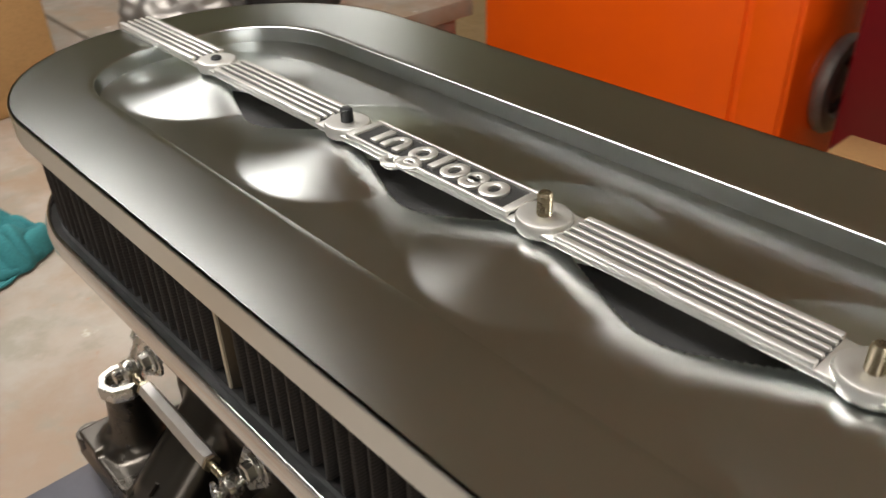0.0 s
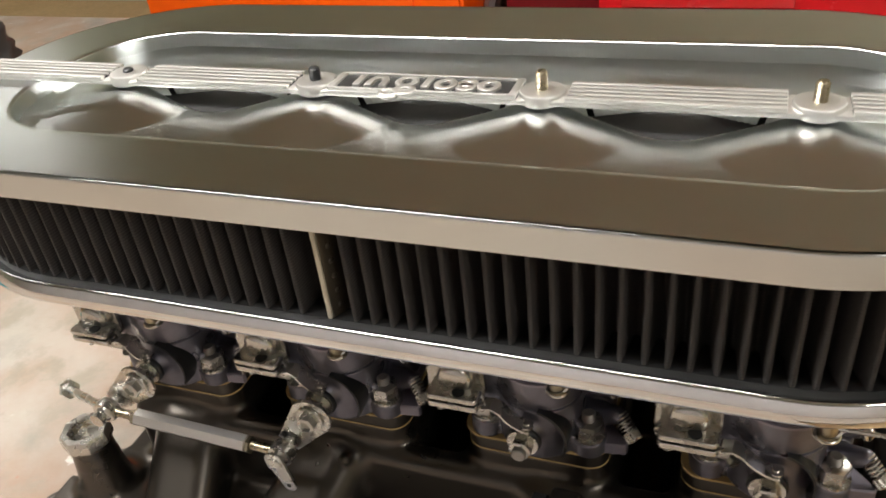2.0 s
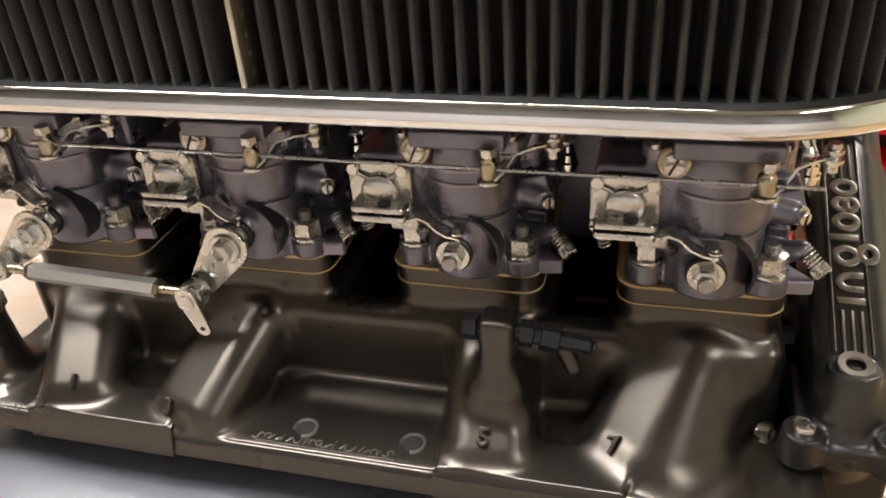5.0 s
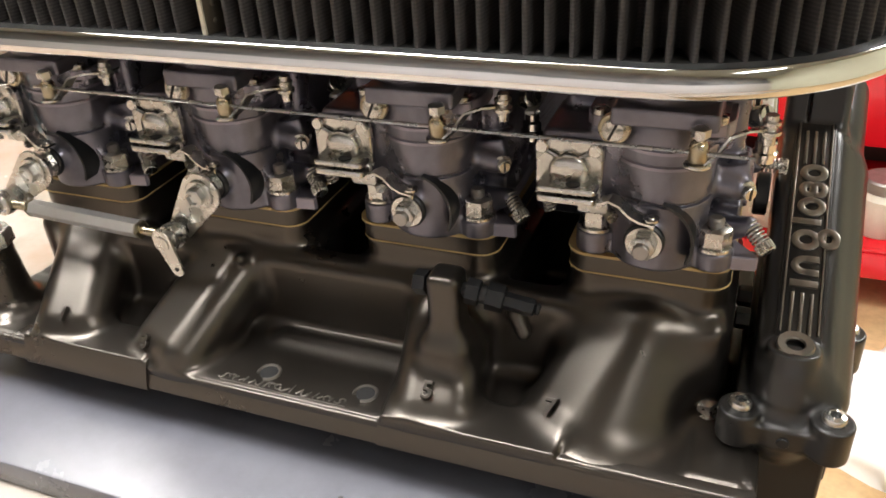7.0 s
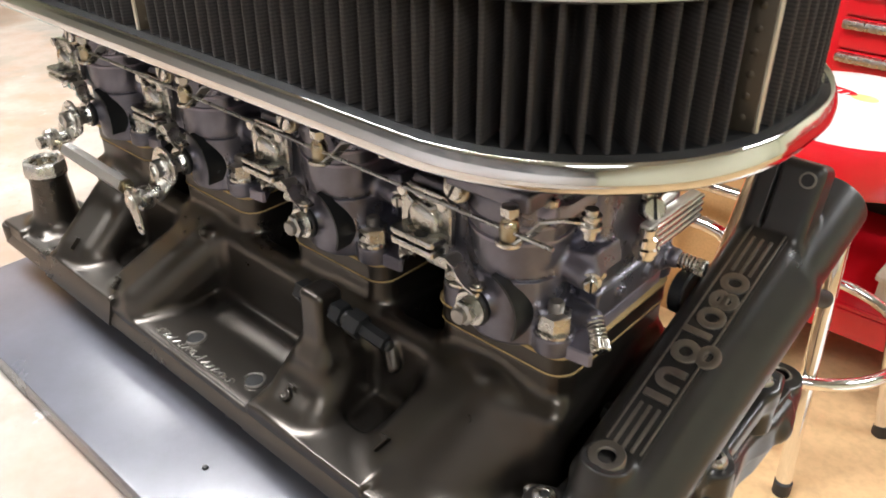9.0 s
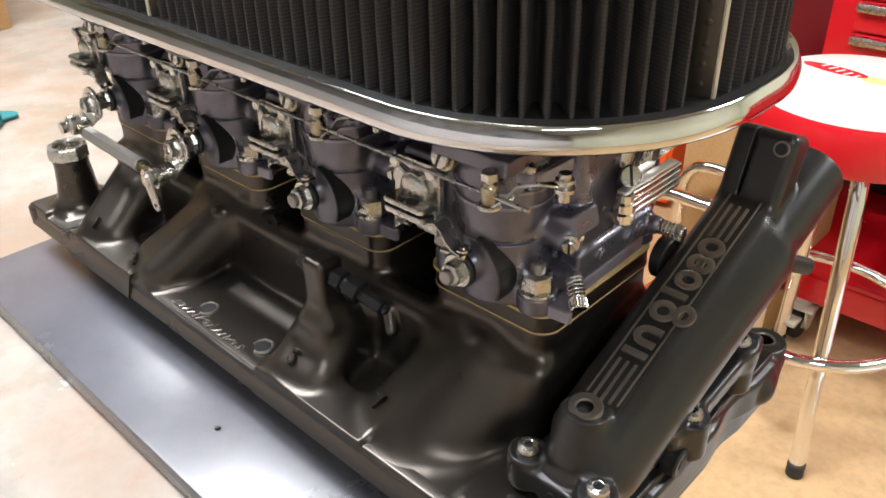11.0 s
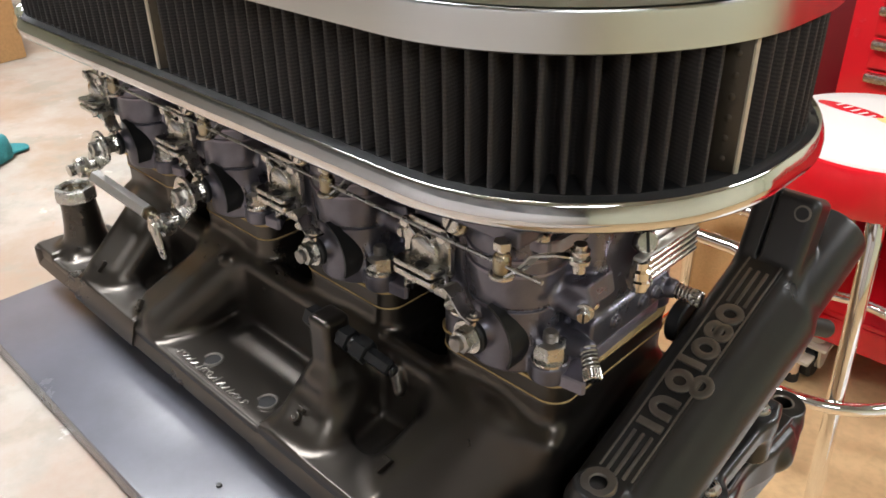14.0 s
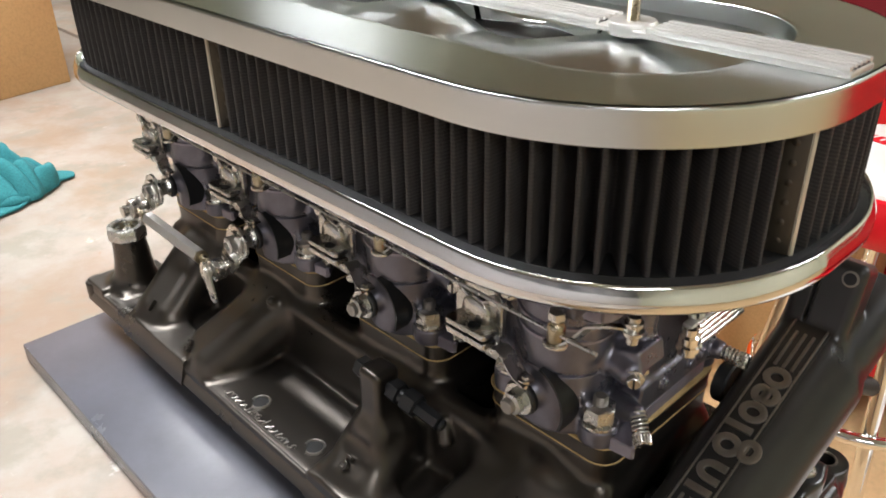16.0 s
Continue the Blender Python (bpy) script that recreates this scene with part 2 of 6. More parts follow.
# ---- building helpers ----
class Geo:
    """A plain list of vertices and faces that shapes are added to."""

    def __init__(self):
        self.v, self.f = [], []

    def add(self, verts, faces, m=None):
        n = len(self.v)
        self.v += [tuple(m @ Vector(p)) if m else tuple(p) for p in verts]
        self.f += [tuple(i + n for i in face) for face in faces]
        return self

    def box(self, centre, size, bev=0.0, m=None):
        bm = bmesh.new()
        bmesh.ops.create_cube(bm, size=1.0)
        for v in bm.verts:
            v.co = Vector((v.co.x * size[0], v.co.y * size[1], v.co.z * size[2]))
        if bev:
            bmesh.ops.bevel(bm, geom=bm.edges[:], offset=bev, segments=2, profile=0.5, affect="EDGES")
        for v in bm.verts:
            v.co += Vector(centre)
        bm.verts.index_update()
        self.add([v.co[:] for v in bm.verts], [[v.index for v in f.verts] for f in bm.faces], m)
        bm.free()
        return self

    def lathe(self, profile, seg=20, m=None, close=False):
        """Rings of (radius, height) about z; ends at radius 0 are capped with a fan."""
        verts, faces, rings = [], [], []
        for r, z in profile:
            if r < 1e-7:
                rings.append([len(verts)])
                verts.append((0, 0, z))
            else:
                rings.append(list(range(len(verts), len(verts) + seg)))
                verts += [(r * math.cos(2 * math.pi * i / seg), r * math.sin(2 * math.pi * i / seg), z) for i in range(seg)]
        pairs = list(zip(rings, rings[1:])) + ([(rings[-1], rings[0])] if close else [])
        for a, b in pairs:
            for i in range(seg):
                j = (i + 1) % seg
                face = [a[i % len(a)], a[j % len(a)], b[j % len(b)], b[i % len(b)]]
                out = []
                for k in face:
                    if k not in out:
                        out.append(k)
                if len(out) > 2:
                    faces.append(out)
        return self.add(verts, faces, m)

    def cyl(self, a, b, r, seg=16, r2=None, bev=0.0):
        """A solid round bar from a to b."""
        a, b = Vector(a), Vector(b)
        h = (b - a).length
        m = Matrix.Translation(a) @ (b - a).to_track_quat("Z", "Y").to_matrix().to_4x4()
        r2 = r if r2 is None else r2
        if bev:
            prof = [(0, 0), (r - bev, 0), (r, bev), (r2, h - bev), (r2 - bev, h), (0, h)]
        else:
            prof = [(0, 0), (r, 0), (r2, h), (0, h)]
        return self.lathe(prof, seg, m)

    def prism(self, outline, z0, z1, m=None, bev=0.0):
        """An outline (list of x, y, anticlockwise) raised from z0 to z1, with a chamfered top."""
        n = len(outline)
        cx, cy = sum(p[0] for p in outline) / n, sum(p[1] for p in outline) / n

        def ring(z, k):
            out = []
            for x, y in outline:
                d = math.hypot(x - cx, y - cy) or 1
                out.append((x - (x - cx) / d * k, y - (y - cy) / d * k, z))
            return out
        rings = [ring(z0, 0), ring(z1 - bev, 0)] + ([ring(z1, bev)] if bev else [])
        verts = [p for r in rings for p in r]
        faces = [tuple(range(n - 1, -1, -1)), tuple(range((len(rings) - 1) * n, len(rings) * n))]
        for k in range(len(rings) - 1):
            faces += [(k * n + i, k * n + (i + 1) % n, (k + 1) * n + (i + 1) % n, (k + 1) * n + i) for i in range(n)]
        return self.add(verts, faces, m)

    def tube(self, points, r, seg=10, m=None, closed=False):
        """A round wire along points; r may be a list."""
        pts = [Vector(p) for p in points]
        n = len(pts)
        rs = r if isinstance(r, (list, tuple)) else [r] * n
        verts, faces = [], []
        side = None
        for i, p in enumerate(pts):
            ahead = (pts[(i + 1) % n] - pts[i - 1]) if closed else (pts[min(i + 1, n - 1)] - pts[max(i - 1, 0)])
            ahead.normalize()
            if side is None:
                side = ahead.orthogonal().normalized()
            side = (side - ahead * side.dot(ahead)).normalized()
            up = ahead.cross(side)
            verts += [tuple(p + rs[i] * (math.cos(2 * math.pi * k / seg) * side + math.sin(2 * math.pi * k / seg) * up)) for k in range(seg)]
        for i in range(n if closed else n - 1):
            a, b = i * seg, ((i + 1) % n) * seg
            faces += [(a + k, a + (k + 1) % seg, b + (k + 1) % seg, b + k) for k in range(seg)]
        if not closed:
            faces += [tuple(range(seg - 1, -1, -1)), tuple(range((n - 1) * seg, n * seg))]
        return self.add(verts, faces, m)

    def strap(self, points, width, thick, across, m=None):
        """A flat strip along points, its width along the direction across."""
        pts, w = [Vector(p) for p in points], Vector(across).normalized() * width / 2
        n, verts, faces = len(pts), [], []
        for i, p in enumerate(pts):
            ahead = (pts[min(i + 1, n - 1)] - pts[max(i - 1, 0)]).normalized()
            up = ahead.cross(w).normalized() * thick / 2
            verts += [tuple(p - w - up), tuple(p + w - up), tuple(p + w + up), tuple(p - w + up)]
        for i in range(n - 1):
            a, b = 4 * i, 4 * i + 4
            faces += [(a + k, a + (k + 1) % 4, b + (k + 1) % 4, b + k) for k in range(4)]
        faces += [(3, 2, 1, 0), (4 * n - 4, 4 * n - 3, 4 * n - 2, 4 * n - 1)]
        return self.add(verts, faces, m)

    def hexa(self, a, b, flats, bore=0.0, bev=0.0008):
        """A hexagon nut or bolt head from a to b, with chamfered corners, and a bore in its outer end."""
        a, b = Vector(a), Vector(b)
        h, r = (b - a).length, flats / math.sqrt(3)
        m = Matrix.Translation(a) @ (b - a).to_track_quat("Z", "Y").to_matrix().to_4x4()
        prof = [(0, 0), (r, 0), (r, h - bev), (r - bev * 1.6, h)]
        prof += [(bore, h), (bore, h - 0.0025), (0, h - 0.0025)] if bore else [(0, h)]
        return self.lathe(prof, 6, m)


AXIS = {"x": Matrix.Rotation(radians(90), 4, "Y"), "-y": Matrix.Rotation(radians(90), 4, "X"), "z": Matrix.Identity(4)}


def thing(name, at, label, category, group="", kind=""):
    """A top-level thing: an Empty at its base."""
    ob = new(name)
    ob.location = at
    ob.empty_display_size = 0.02
    return tagged(ob, label, category, group, kind)


def place_of(ob):
    at = Vector((0, 0, 0))
    while ob:
        at += Vector(ob.location)
        ob = ob.parent
    return at


def part(name, geo, mat, parent=None, label="", angle=38.0, normals=None):
    """Links a Geo, in world metres, as one mesh object under a thing or a part."""
    me = bpy.data.meshes.new(name)
    at = place_of(parent) if parent else Vector((0, 0, 0))
    me.from_pydata([(x - at.x, y - at.y, z - at.z) for x, y, z in geo.v], [], geo.f)
    me.materials.append(mat)
    me.shade_smooth()
    if normals is not None:
        me.normals_split_custom_set_from_vertices(normals)
    else:
        bm = bmesh.new()
        bm.from_mesh(me)
        bmesh.ops.recalc_face_normals(bm, faces=bm.faces[:])
        bm.to_mesh(me)
        bm.free()
        me.set_sharp_from_angle(angle=radians(angle))
    ob = new(name, me)
    ob.parent = parent
    return tagged(ob, label)


def structure(name, geo, mat, label, category):
    return tagged(part(name, geo, mat, None), label, category, kind="structure")


def rounded(hx, hy, r, n=8, cx=0.0, cy=0.0):
    """The outline of a rounded rectangle, anticlockwise."""
    out = []
    for qx, qy, a0 in ((1, -1, -90), (1, 1, 0), (-1, 1, 90), (-1, -1, 180)):
        for i in range(n + 1):
            a = radians(a0 + 90 * i / n)
            out.append((cx + qx * (hx - r) + r * math.cos(a), cy + qy * (hy - r) + r * math.sin(a)))
    return out


def along(hx, hy, r, s):
    """The point and outward normal at the length s round a rounded rectangle, from the middle of its -y side towards +x."""
    ex, ey, q = hx - r, hy - r, math.pi * r / 2
    s %= 4 * (ex + ey + q)
    runs = ((ex, (0, -hy), (1, 0)), (q, (ex, -ey), -90), (2 * ey, (hx, -ey), (0, 1)), (q, (ex, ey), 0),
            (2 * ex, (ex, hy), (-1, 0)), (q, (-ex, ey), 90), (2 * ey, (-hx, ey), (0, -1)), (q, (-ex, -ey), 180), (ex, (-ex, -hy), (1, 0)))
    for length, p, way in runs:
        if s <= length + 1e-9:
            if isinstance(way, tuple):
                return (p[0] + way[0] * s, p[1] + way[1] * s), (way[1], -way[0])
            a = radians(way) + s / r
            return (p[0] + r * math.cos(a), p[1] + r * math.sin(a)), (math.cos(a), math.sin(a))
        s -= length
    return (0, -hy), (0, -1)


def around(hx, hy, r):
    return 4 * (hx - r + hy - r + math.pi * r / 2)


def helix(a, b, r, turns, wire, seg=6):
    """A coil spring from a to b."""
    a, b = Vector(a), Vector(b)
    m = Matrix.Translation(a) @ (b - a).to_track_quat("Z", "Y").to_matrix().to_4x4()
    h, n = (b - a).length, int(turns * 12)
    pts = [tuple(m @ Vector((r * math.cos(2 * math.pi * turns * i / n), r * math.sin(2 * math.pi * turns * i / n), h * i / n))) for i in range(n + 1)]
    return Geo().tube(pts, wire, seg)


# ---- smooth castings: distance fields and their surface ----
def d_box(P, c, h, r=0.0, turn=None):
    q = [P[i] - np.float32(c[i]) for i in range(3)]
    if turn is not None:
        q = [sum(np.float32(turn[j][i]) * q[j] for j in range(3)) for i in range(3)]
    q = [np.abs(q[i]) - np.float32(h[i] - r) for i in range(3)]
    out = np.sqrt(np.maximum(q[0], 0) ** 2 + np.maximum(q[1], 0) ** 2 + np.maximum(q[2], 0) ** 2)
    return out + np.minimum(np.maximum(q[0], np.maximum(q[1], q[2])), 0) - np.float32(r)


def d_bar(P, a, b, ra, rb=None):
    """A round-ended bar whose thickness goes from ra to rb."""
    rb = ra if rb is None else rb
    d = [b[i] - a[i] for i in range(3)]
    q = [P[i] - np.float32(a[i]) for i in range(3)]
    t = np.clip(sum(np.float32(d[i]) * q[i] for i in range(3)) / np.float32(sum(x * x for x in d)), 0, 1)
    return np.sqrt(sum((q[i] - t * np.float32(d[i])) ** 2 for i in range(3))) - (np.float32(ra) + t * np.float32(rb - ra))


def d_rod(P, a, b, r, soft=0.001):
    """A flat-ended round bar."""
    a, b = np.array(a, float), np.array(b, float)
    d = (b - a) / np.linalg.norm(b - a)
    mid, half = (a + b) / 2, np.linalg.norm(b - a) / 2
    q = [P[i] - np.float32(mid[i]) for i in range(3)]
    t = sum(np.float32(d[i]) * q[i] for i in range(3))
    rad = np.sqrt(np.maximum(sum(x * x for x in q) - t * t, 0))
    ox, oy = rad - np.float32(r - soft), np.abs(t) - np.float32(half - soft)
    return np.minimum(np.maximum(ox, oy), 0) + np.sqrt(np.maximum(ox, 0) ** 2 + np.maximum(oy, 0) ** 2) - np.float32(soft)


def blend(a, b, k):
    h = np.clip(0.5 + 0.5 * (b - a) / np.float32(k), 0, 1)
    return b + (a - b) * h - np.float32(k) * h * (1 - h)


def carve(a, b, k):
    return -blend(-a, b, k)


def surface(field, lo, hi, step):
    """The zero surface of a field, as vertices, faces and normals (surface nets, then drawn onto the field)."""
    axes = [np.arange(lo[i], hi[i] + step, step, dtype=np.float32) for i in range(3)]
    vals = field(np.meshgrid(*axes, indexing="ij", sparse=True)).astype(np.float32)
    ins = vals < 0
    corners = [(i, j, k) for i in (0, 1) for j in (0, 1) for k in (0, 1)]
    nx, ny, nz = vals.shape

    def shifted(a, c):
        return a[c[0]:nx - 1 + c[0], c[1]:ny - 1 + c[1], c[2]:nz - 1 + c[2]]
    count = sum(shifted(ins, c).astype(np.int8) for c in corners)
    cells = np.argwhere((count > 0) & (count < 8))
    index = np.full((nx - 1, ny - 1, nz - 1), -1, np.int64)
    index[tuple(cells.T)] = np.arange(len(cells))
    corner_vals = np.stack([vals[tuple((cells + c).T)] for c in corners], 1)
    total, hits = np.zeros((len(cells), 3)), np.zeros(len(cells))
    for a in range(8):
        for b in range(a + 1, 8):
            if sum(abs(x - y) for x, y in zip(corners[a], corners[b])) != 1:
                continue
            va, vb = corner_vals[:, a], corner_vals[:, b]
            cross = (va < 0) != (vb < 0)
            t = np.where(cross, va / np.where(cross, va - vb, 1), 0)
            point = np.array(corners[a]) + t[:, None] * (np.array(corners[b]) - np.array(corners[a]))
            total += point * cross[:, None]
            hits += cross
    verts = np.array(lo) + step * (cells + total / hits[:, None])
    faces = []
    for axis in range(3):
        u, w = (axis + 1) % 3, (axis + 2) % 3
        a, b = [slice(None)] * 3, [slice(None)] * 3
        a[axis], b[axis] = slice(0, -1), slice(1, None)
        change = np.argwhere(ins[tuple(a)] != ins[tuple(b)])
        change = change[(change[:, u] > 0) & (change[:, w] > 0) & (change[:, u] < vals.shape[u] - 1) & (change[:, w] < vals.shape[w] - 1)]
        quads = []
        for du, dw in ((1, 1), (0, 1), (0, 0), (1, 0)):
            cell = change.copy()
            cell[:, u] -= du
            cell[:, w] -= dw
            quads.append(index[tuple(cell.T)])
        quad = np.stack(quads, 1)
        flip = ~ins[tuple(change.T)]
        quad[flip] = quad[flip][:, ::-1]
        faces.append(quad)
    faces = np.concatenate(faces)

    def slope(v):
        e = np.float32(0.0004)
        out = []
        for i in range(3):
            up, down = v.copy(), v.copy()
            up[:, i] += e
            down[:, i] -= e
            out.append(field(list(up.astype(np.float32).T)) - field(list(down.astype(np.float32).T)))
        return np.stack(out, 1) / (2 * e)
    for _ in range(2):
        g = slope(verts)
        f = field(list(verts.astype(np.float32).T))
        move = (f / np.maximum((g * g).sum(1), 0.05))[:, None] * g
        verts = verts - np.clip(move, -step * 0.5, step * 0.5)
    g = slope(verts)
    return verts, faces, g / np.maximum(np.linalg.norm(g, axis=1, keepdims=True), 1e-6)


def cut_parts(verts, faces, normals, groups):
    """Cuts a cast surface into named pieces: each face goes to the nearest group's field."""
    mid = verts[faces].mean(1).astype(np.float32)
    near = np.stack([np.broadcast_to(g(list(mid.T)), len(mid)) for g in groups], 1).argmin(1)
    for n in range(len(groups)):
        mine = faces[near == n]
        if len(mine):
            used, back = np.unique(mine, return_inverse=True)
            geo = Geo()
            geo.v = [tuple(p) for p in verts[used].tolist()]
            geo.f = [tuple(f) for f in back.reshape(mine.shape).tolist()]
            yield n, geo, normals[used].tolist()


def d_slab(P, cx, cy, z0, z1, hx, hy, r, soft=0.002):
    """A rounded rectangle in plan, from z0 to z1."""
    qx, qy = np.abs(P[0] - np.float32(cx)) - np.float32(hx - r), np.abs(P[1] - np.float32(cy)) - np.float32(hy - r)
    flat = np.sqrt(np.maximum(qx, 0) ** 2 + np.maximum(qy, 0) ** 2) + np.minimum(np.maximum(qx, qy), 0) - np.float32(r - soft)
    tall = np.abs(P[2] - np.float32((z0 + z1) / 2)) - np.float32((z1 - z0) / 2 - soft)
    return np.minimum(np.maximum(flat, tall), 0) + np.sqrt(np.maximum(flat, 0) ** 2 + np.maximum(tall, 0) ** 2) - np.float32(soft)


def cast(parent, field, lo, hi, step, groups, mat):
    """A casting and its named regions under one thing. groups: (name, label, field)."""
    verts, faces, normals = surface(field, lo, hi, step)
    a, b, c = verts[faces[:, 0]], verts[faces[:, 1]], verts[faces[:, 2]]
    if (np.cross(b - a, c - a) * normals[faces[:, 0]]).sum() < 0:
        faces = faces[:, ::-1]
    for n, geo, nor in cut_parts(verts, faces, normals, [g[2] for g in groups]):
        part(groups[n][0], geo, mat, parent, groups[n][1], normals=nor)


# ---- room ----
ROOM = (-5.5, 3.4, -2.6, 3.4)
x0, x1, y0, y1 = ROOM
structure("floor", Geo().box(((x0 + x1) / 2, (y0 + y1) / 2, FLOOR_Z - 0.05), (x1 - x0 + 0.4, y1 - y0 + 0.4, 0.1)), FLOOR, "tan smooth workshop floor with faint stains", "floor")
structure("ceiling", Geo().box(((x0 + x1) / 2, (y0 + y1) / 2, CEIL_Z + 0.05), (x1 - x0 + 0.4, y1 - y0 + 0.4, 0.1)), CEIL, "dull painted workshop ceiling", "ceiling")
for nm, c, s in (("wall_north", ((x0 + x1) / 2, y1 + 0.05), (x1 - x0, 0.1)), ("wall_south", ((x0 + x1) / 2, y0 - 0.05), (x1 - x0, 0.1)),
                 ("wall_west", (x0 - 0.05, (y0 + y1) / 2), (0.1, y1 - y0)), ("wall_east", (x1 + 0.05, (y0 + y1) / 2), (0.1, y1 - y0))):
    structure(nm, Geo().box((*c, (FLOOR_Z + CEIL_Z) / 2), (*s, CEIL_Z - FLOOR_Z)), WALL_S if nm == "wall_south" else WALL, "unseen grey wall, blotched to vary the chrome reflections" if nm == "wall_south" else "dull grey painted workshop wall", "wall")

# panel added out of view to bounce light into the chrome lip and skirt
structure("bounce_south", Geo().box(((x0 + x1) / 2, y0 + 0.006, FLOOR_Z + 0.80), (x1 - x0, 0.012, 1.58), 0.002), BOUNCE, "unseen pale bounce panel low on the south wall", "panel")


def tube_light(x, y, turn, power):
    ob = thing("ceiling_light", (x, y, CEIL_Z), "white fluorescent light fixture under the ceiling", "lamp", "ceiling lights")
    m = Matrix.Translation((x, y, CEIL_Z)) @ Matrix.Rotation(radians(turn), 4, "Z")
    part("housing", Geo().box((0, 0, -0.03), (1.24, 0.34, 0.058), 0.008, m), WHITE, ob)
    for s in (-0.12, -0.04, 0.04, 0.12):
        part("tube", Geo().cyl(m @ Vector((-0.58, s, -0.078)), m @ Vector((0.58, s, -0.078)), 0.016, 12), GLOW, ob, "glowing fluorescent tube")
    lamp = bpy.data.lights.new("tube_glow", "AREA")
    lamp.shape, lamp.size, lamp.size_y, lamp.energy, lamp.color = "RECTANGLE", 1.18, 0.30, power, (1.0, 0.97, 0.935)
    glow = new("tube_glow", lamp)
    glow.location = (0, 0, -0.10)
    glow.rotation_euler = (0, 0, radians(turn))
    glow.parent = ob


for spot in TUBES:
    tube_light(*spot)

# ---- bench and board ----
bench = thing("work_bench", (-0.9, 0.2, FLOOR_Z), "long workbench with a stained and worn beige top", "bench")
# front edge runs on out of view to brighten the skirt's reflection
part("top", Geo().prism([(-2.30, -1.05), (0.26, -1.05), (0.26, 0.150), (0.10, 0.185), (-0.40, 0.33), (-2.30, 0.33)], BENCH_Z - 0.04, BENCH_Z, bev=0.003), BENCH, bench)
for lx in (-2.2, 0.17):
    for ly in (-0.98, 0.09):
        part("leg", Geo().box((lx, ly, (FLOOR_Z + BENCH_Z - 0.04) / 2), (0.08, 0.08, BENCH_Z - 0.04 - FLOOR_Z), 0.004), GREY_METAL, bench)
# unseen return with its leg, added as a pale surface for the skirt to reflect
part("unseen_return", Geo().box((0.5825, -0.735, BENCH_Z - 0.02), (0.641, 0.63, 0.04), 0.003), BENCH, bench)
part("leg", Geo().box((0.84, -0.98, (FLOOR_Z + BENCH_Z - 0.04) / 2), (0.08, 0.08, BENCH_Z - 0.04 - FLOOR_Z), 0.004), GREY_METAL, bench)
side = thing("side_bench", (-1.68, 0.68, FLOOR_Z), "second workbench with a worn beige top", "bench")
part("top", Geo().box((-1.68, 0.70, BENCH_Z - 0.02), (1.25, 0.72, 0.04), 0.004), BENCH, side)
for lx in (-2.24, -1.12):
    for ly in (0.40, 1.00):
        part("leg", Geo().box((lx, ly, (FLOOR_Z + BENCH_Z - 0.04) / 2), (0.07, 0.07, BENCH_Z - 0.04 - FLOOR_Z), 0.004), GREY_METAL, side)
board = part("display_board", Geo().box((-0.022, -0.017, -0.0095), (0.54, 0.334, 0.019), 0.0015), BOARD, None)
tagged(board, "flat charcoal satin board under the intake manifold", "board")
crumb = part("black_crumb", Geo().lathe([(0, 0), (0.0022, 0.0006), (0.0016, 0.0018), (0, 0.0022)], 7, Matrix.Translation((0.041, -0.145, 0))), BLACK, None)
tagged(crumb, "tiny black crumb lying on the board", "debris")

# ---- intake manifold ----
PITCH = 0.125
CARB_X = [-0.1875, -0.0625, 0.0625, 0.1875]
CARB_Y = 0.0035
manifold = thing("intake_manifold", (0, 0, 0), "satin black cast intake manifold with numbered runners", "intake manifold")


def f_plenum(P):
    out = d_box(P, (0.0, 0.0, 0.060), (0.234, 0.057, 0.038), 0.010)
    for y in (-0.066, 0.066):
        out = blend(out, d_bar(P, (-0.030, y, 0.0365), (0.062, y, 0.0365), 0.0085), 0.006)
    return out


def f_flange(P):
    Q = [P[0], -np.abs(P[1]), P[2]]
    out = d_box(Q, (-0.010, -0.089, 0.0355), (0.266, 0.0325, 0.0070), 0.0014)
    for x, h in ((-0.150, 0.047), (0.108, 0.050), (-0.262, 0.016)):
        out = blend(out, d_box(Q, (x, -0.106, 0.0400), (h, 0.0155, 0.0075), 0.0022), 0.003)
    out = blend(out, d_box(P, (0.236, 0.0, 0.034), (0.014, 0.110, 0.010), 0.003), 0.006)
    return blend(out, d_box(P, (-0.242, 0.0, 0.034), (0.014, 0.110, 0.010), 0.003), 0.006)


def runner(top, port, wide, deep=0.021, r=0.011):
    """A boxed runner with rounded corners: top and port lie on the middle of its sloping upper face, wide is its half width at both ends."""
    a, b = Vector(top), Vector(port)
    d = (b - a).normalized()
    right = Vector((-d.y, d.x, 0)).normalized()
    up = right.cross(d)
    up = up if up.z > 0 else -up
    length = (b - a).length

    def f(P):
        q = [P[0] - np.float32(a.x), -np.abs(P[1]) - np.float32(a.y), P[2] - np.float32(a.z)]
        t, x, z = (sum(np.float32(v[i]) * q[i] for i in range(3)) for v in (d, right, up))
        w = np.float32(wide[0]) + np.clip(t / np.float32(length), 0, 1) * np.float32(wide[1] - wide[0])
        q = [np.abs(x) - w + np.float32(r), np.abs(t - np.float32(length / 2)) - np.float32(length / 2 - r), np.abs(z + np.float32(deep)) - np.float32(deep - r)]
        out = np.sqrt(np.maximum(q[0], 0) ** 2 + np.maximum(q[1], 0) ** 2 + np.maximum(q[2], 0) ** 2)
        return out + np.minimum(np.maximum(q[0], np.maximum(q[1], q[2])), 0) - np.float32(r)
    return f


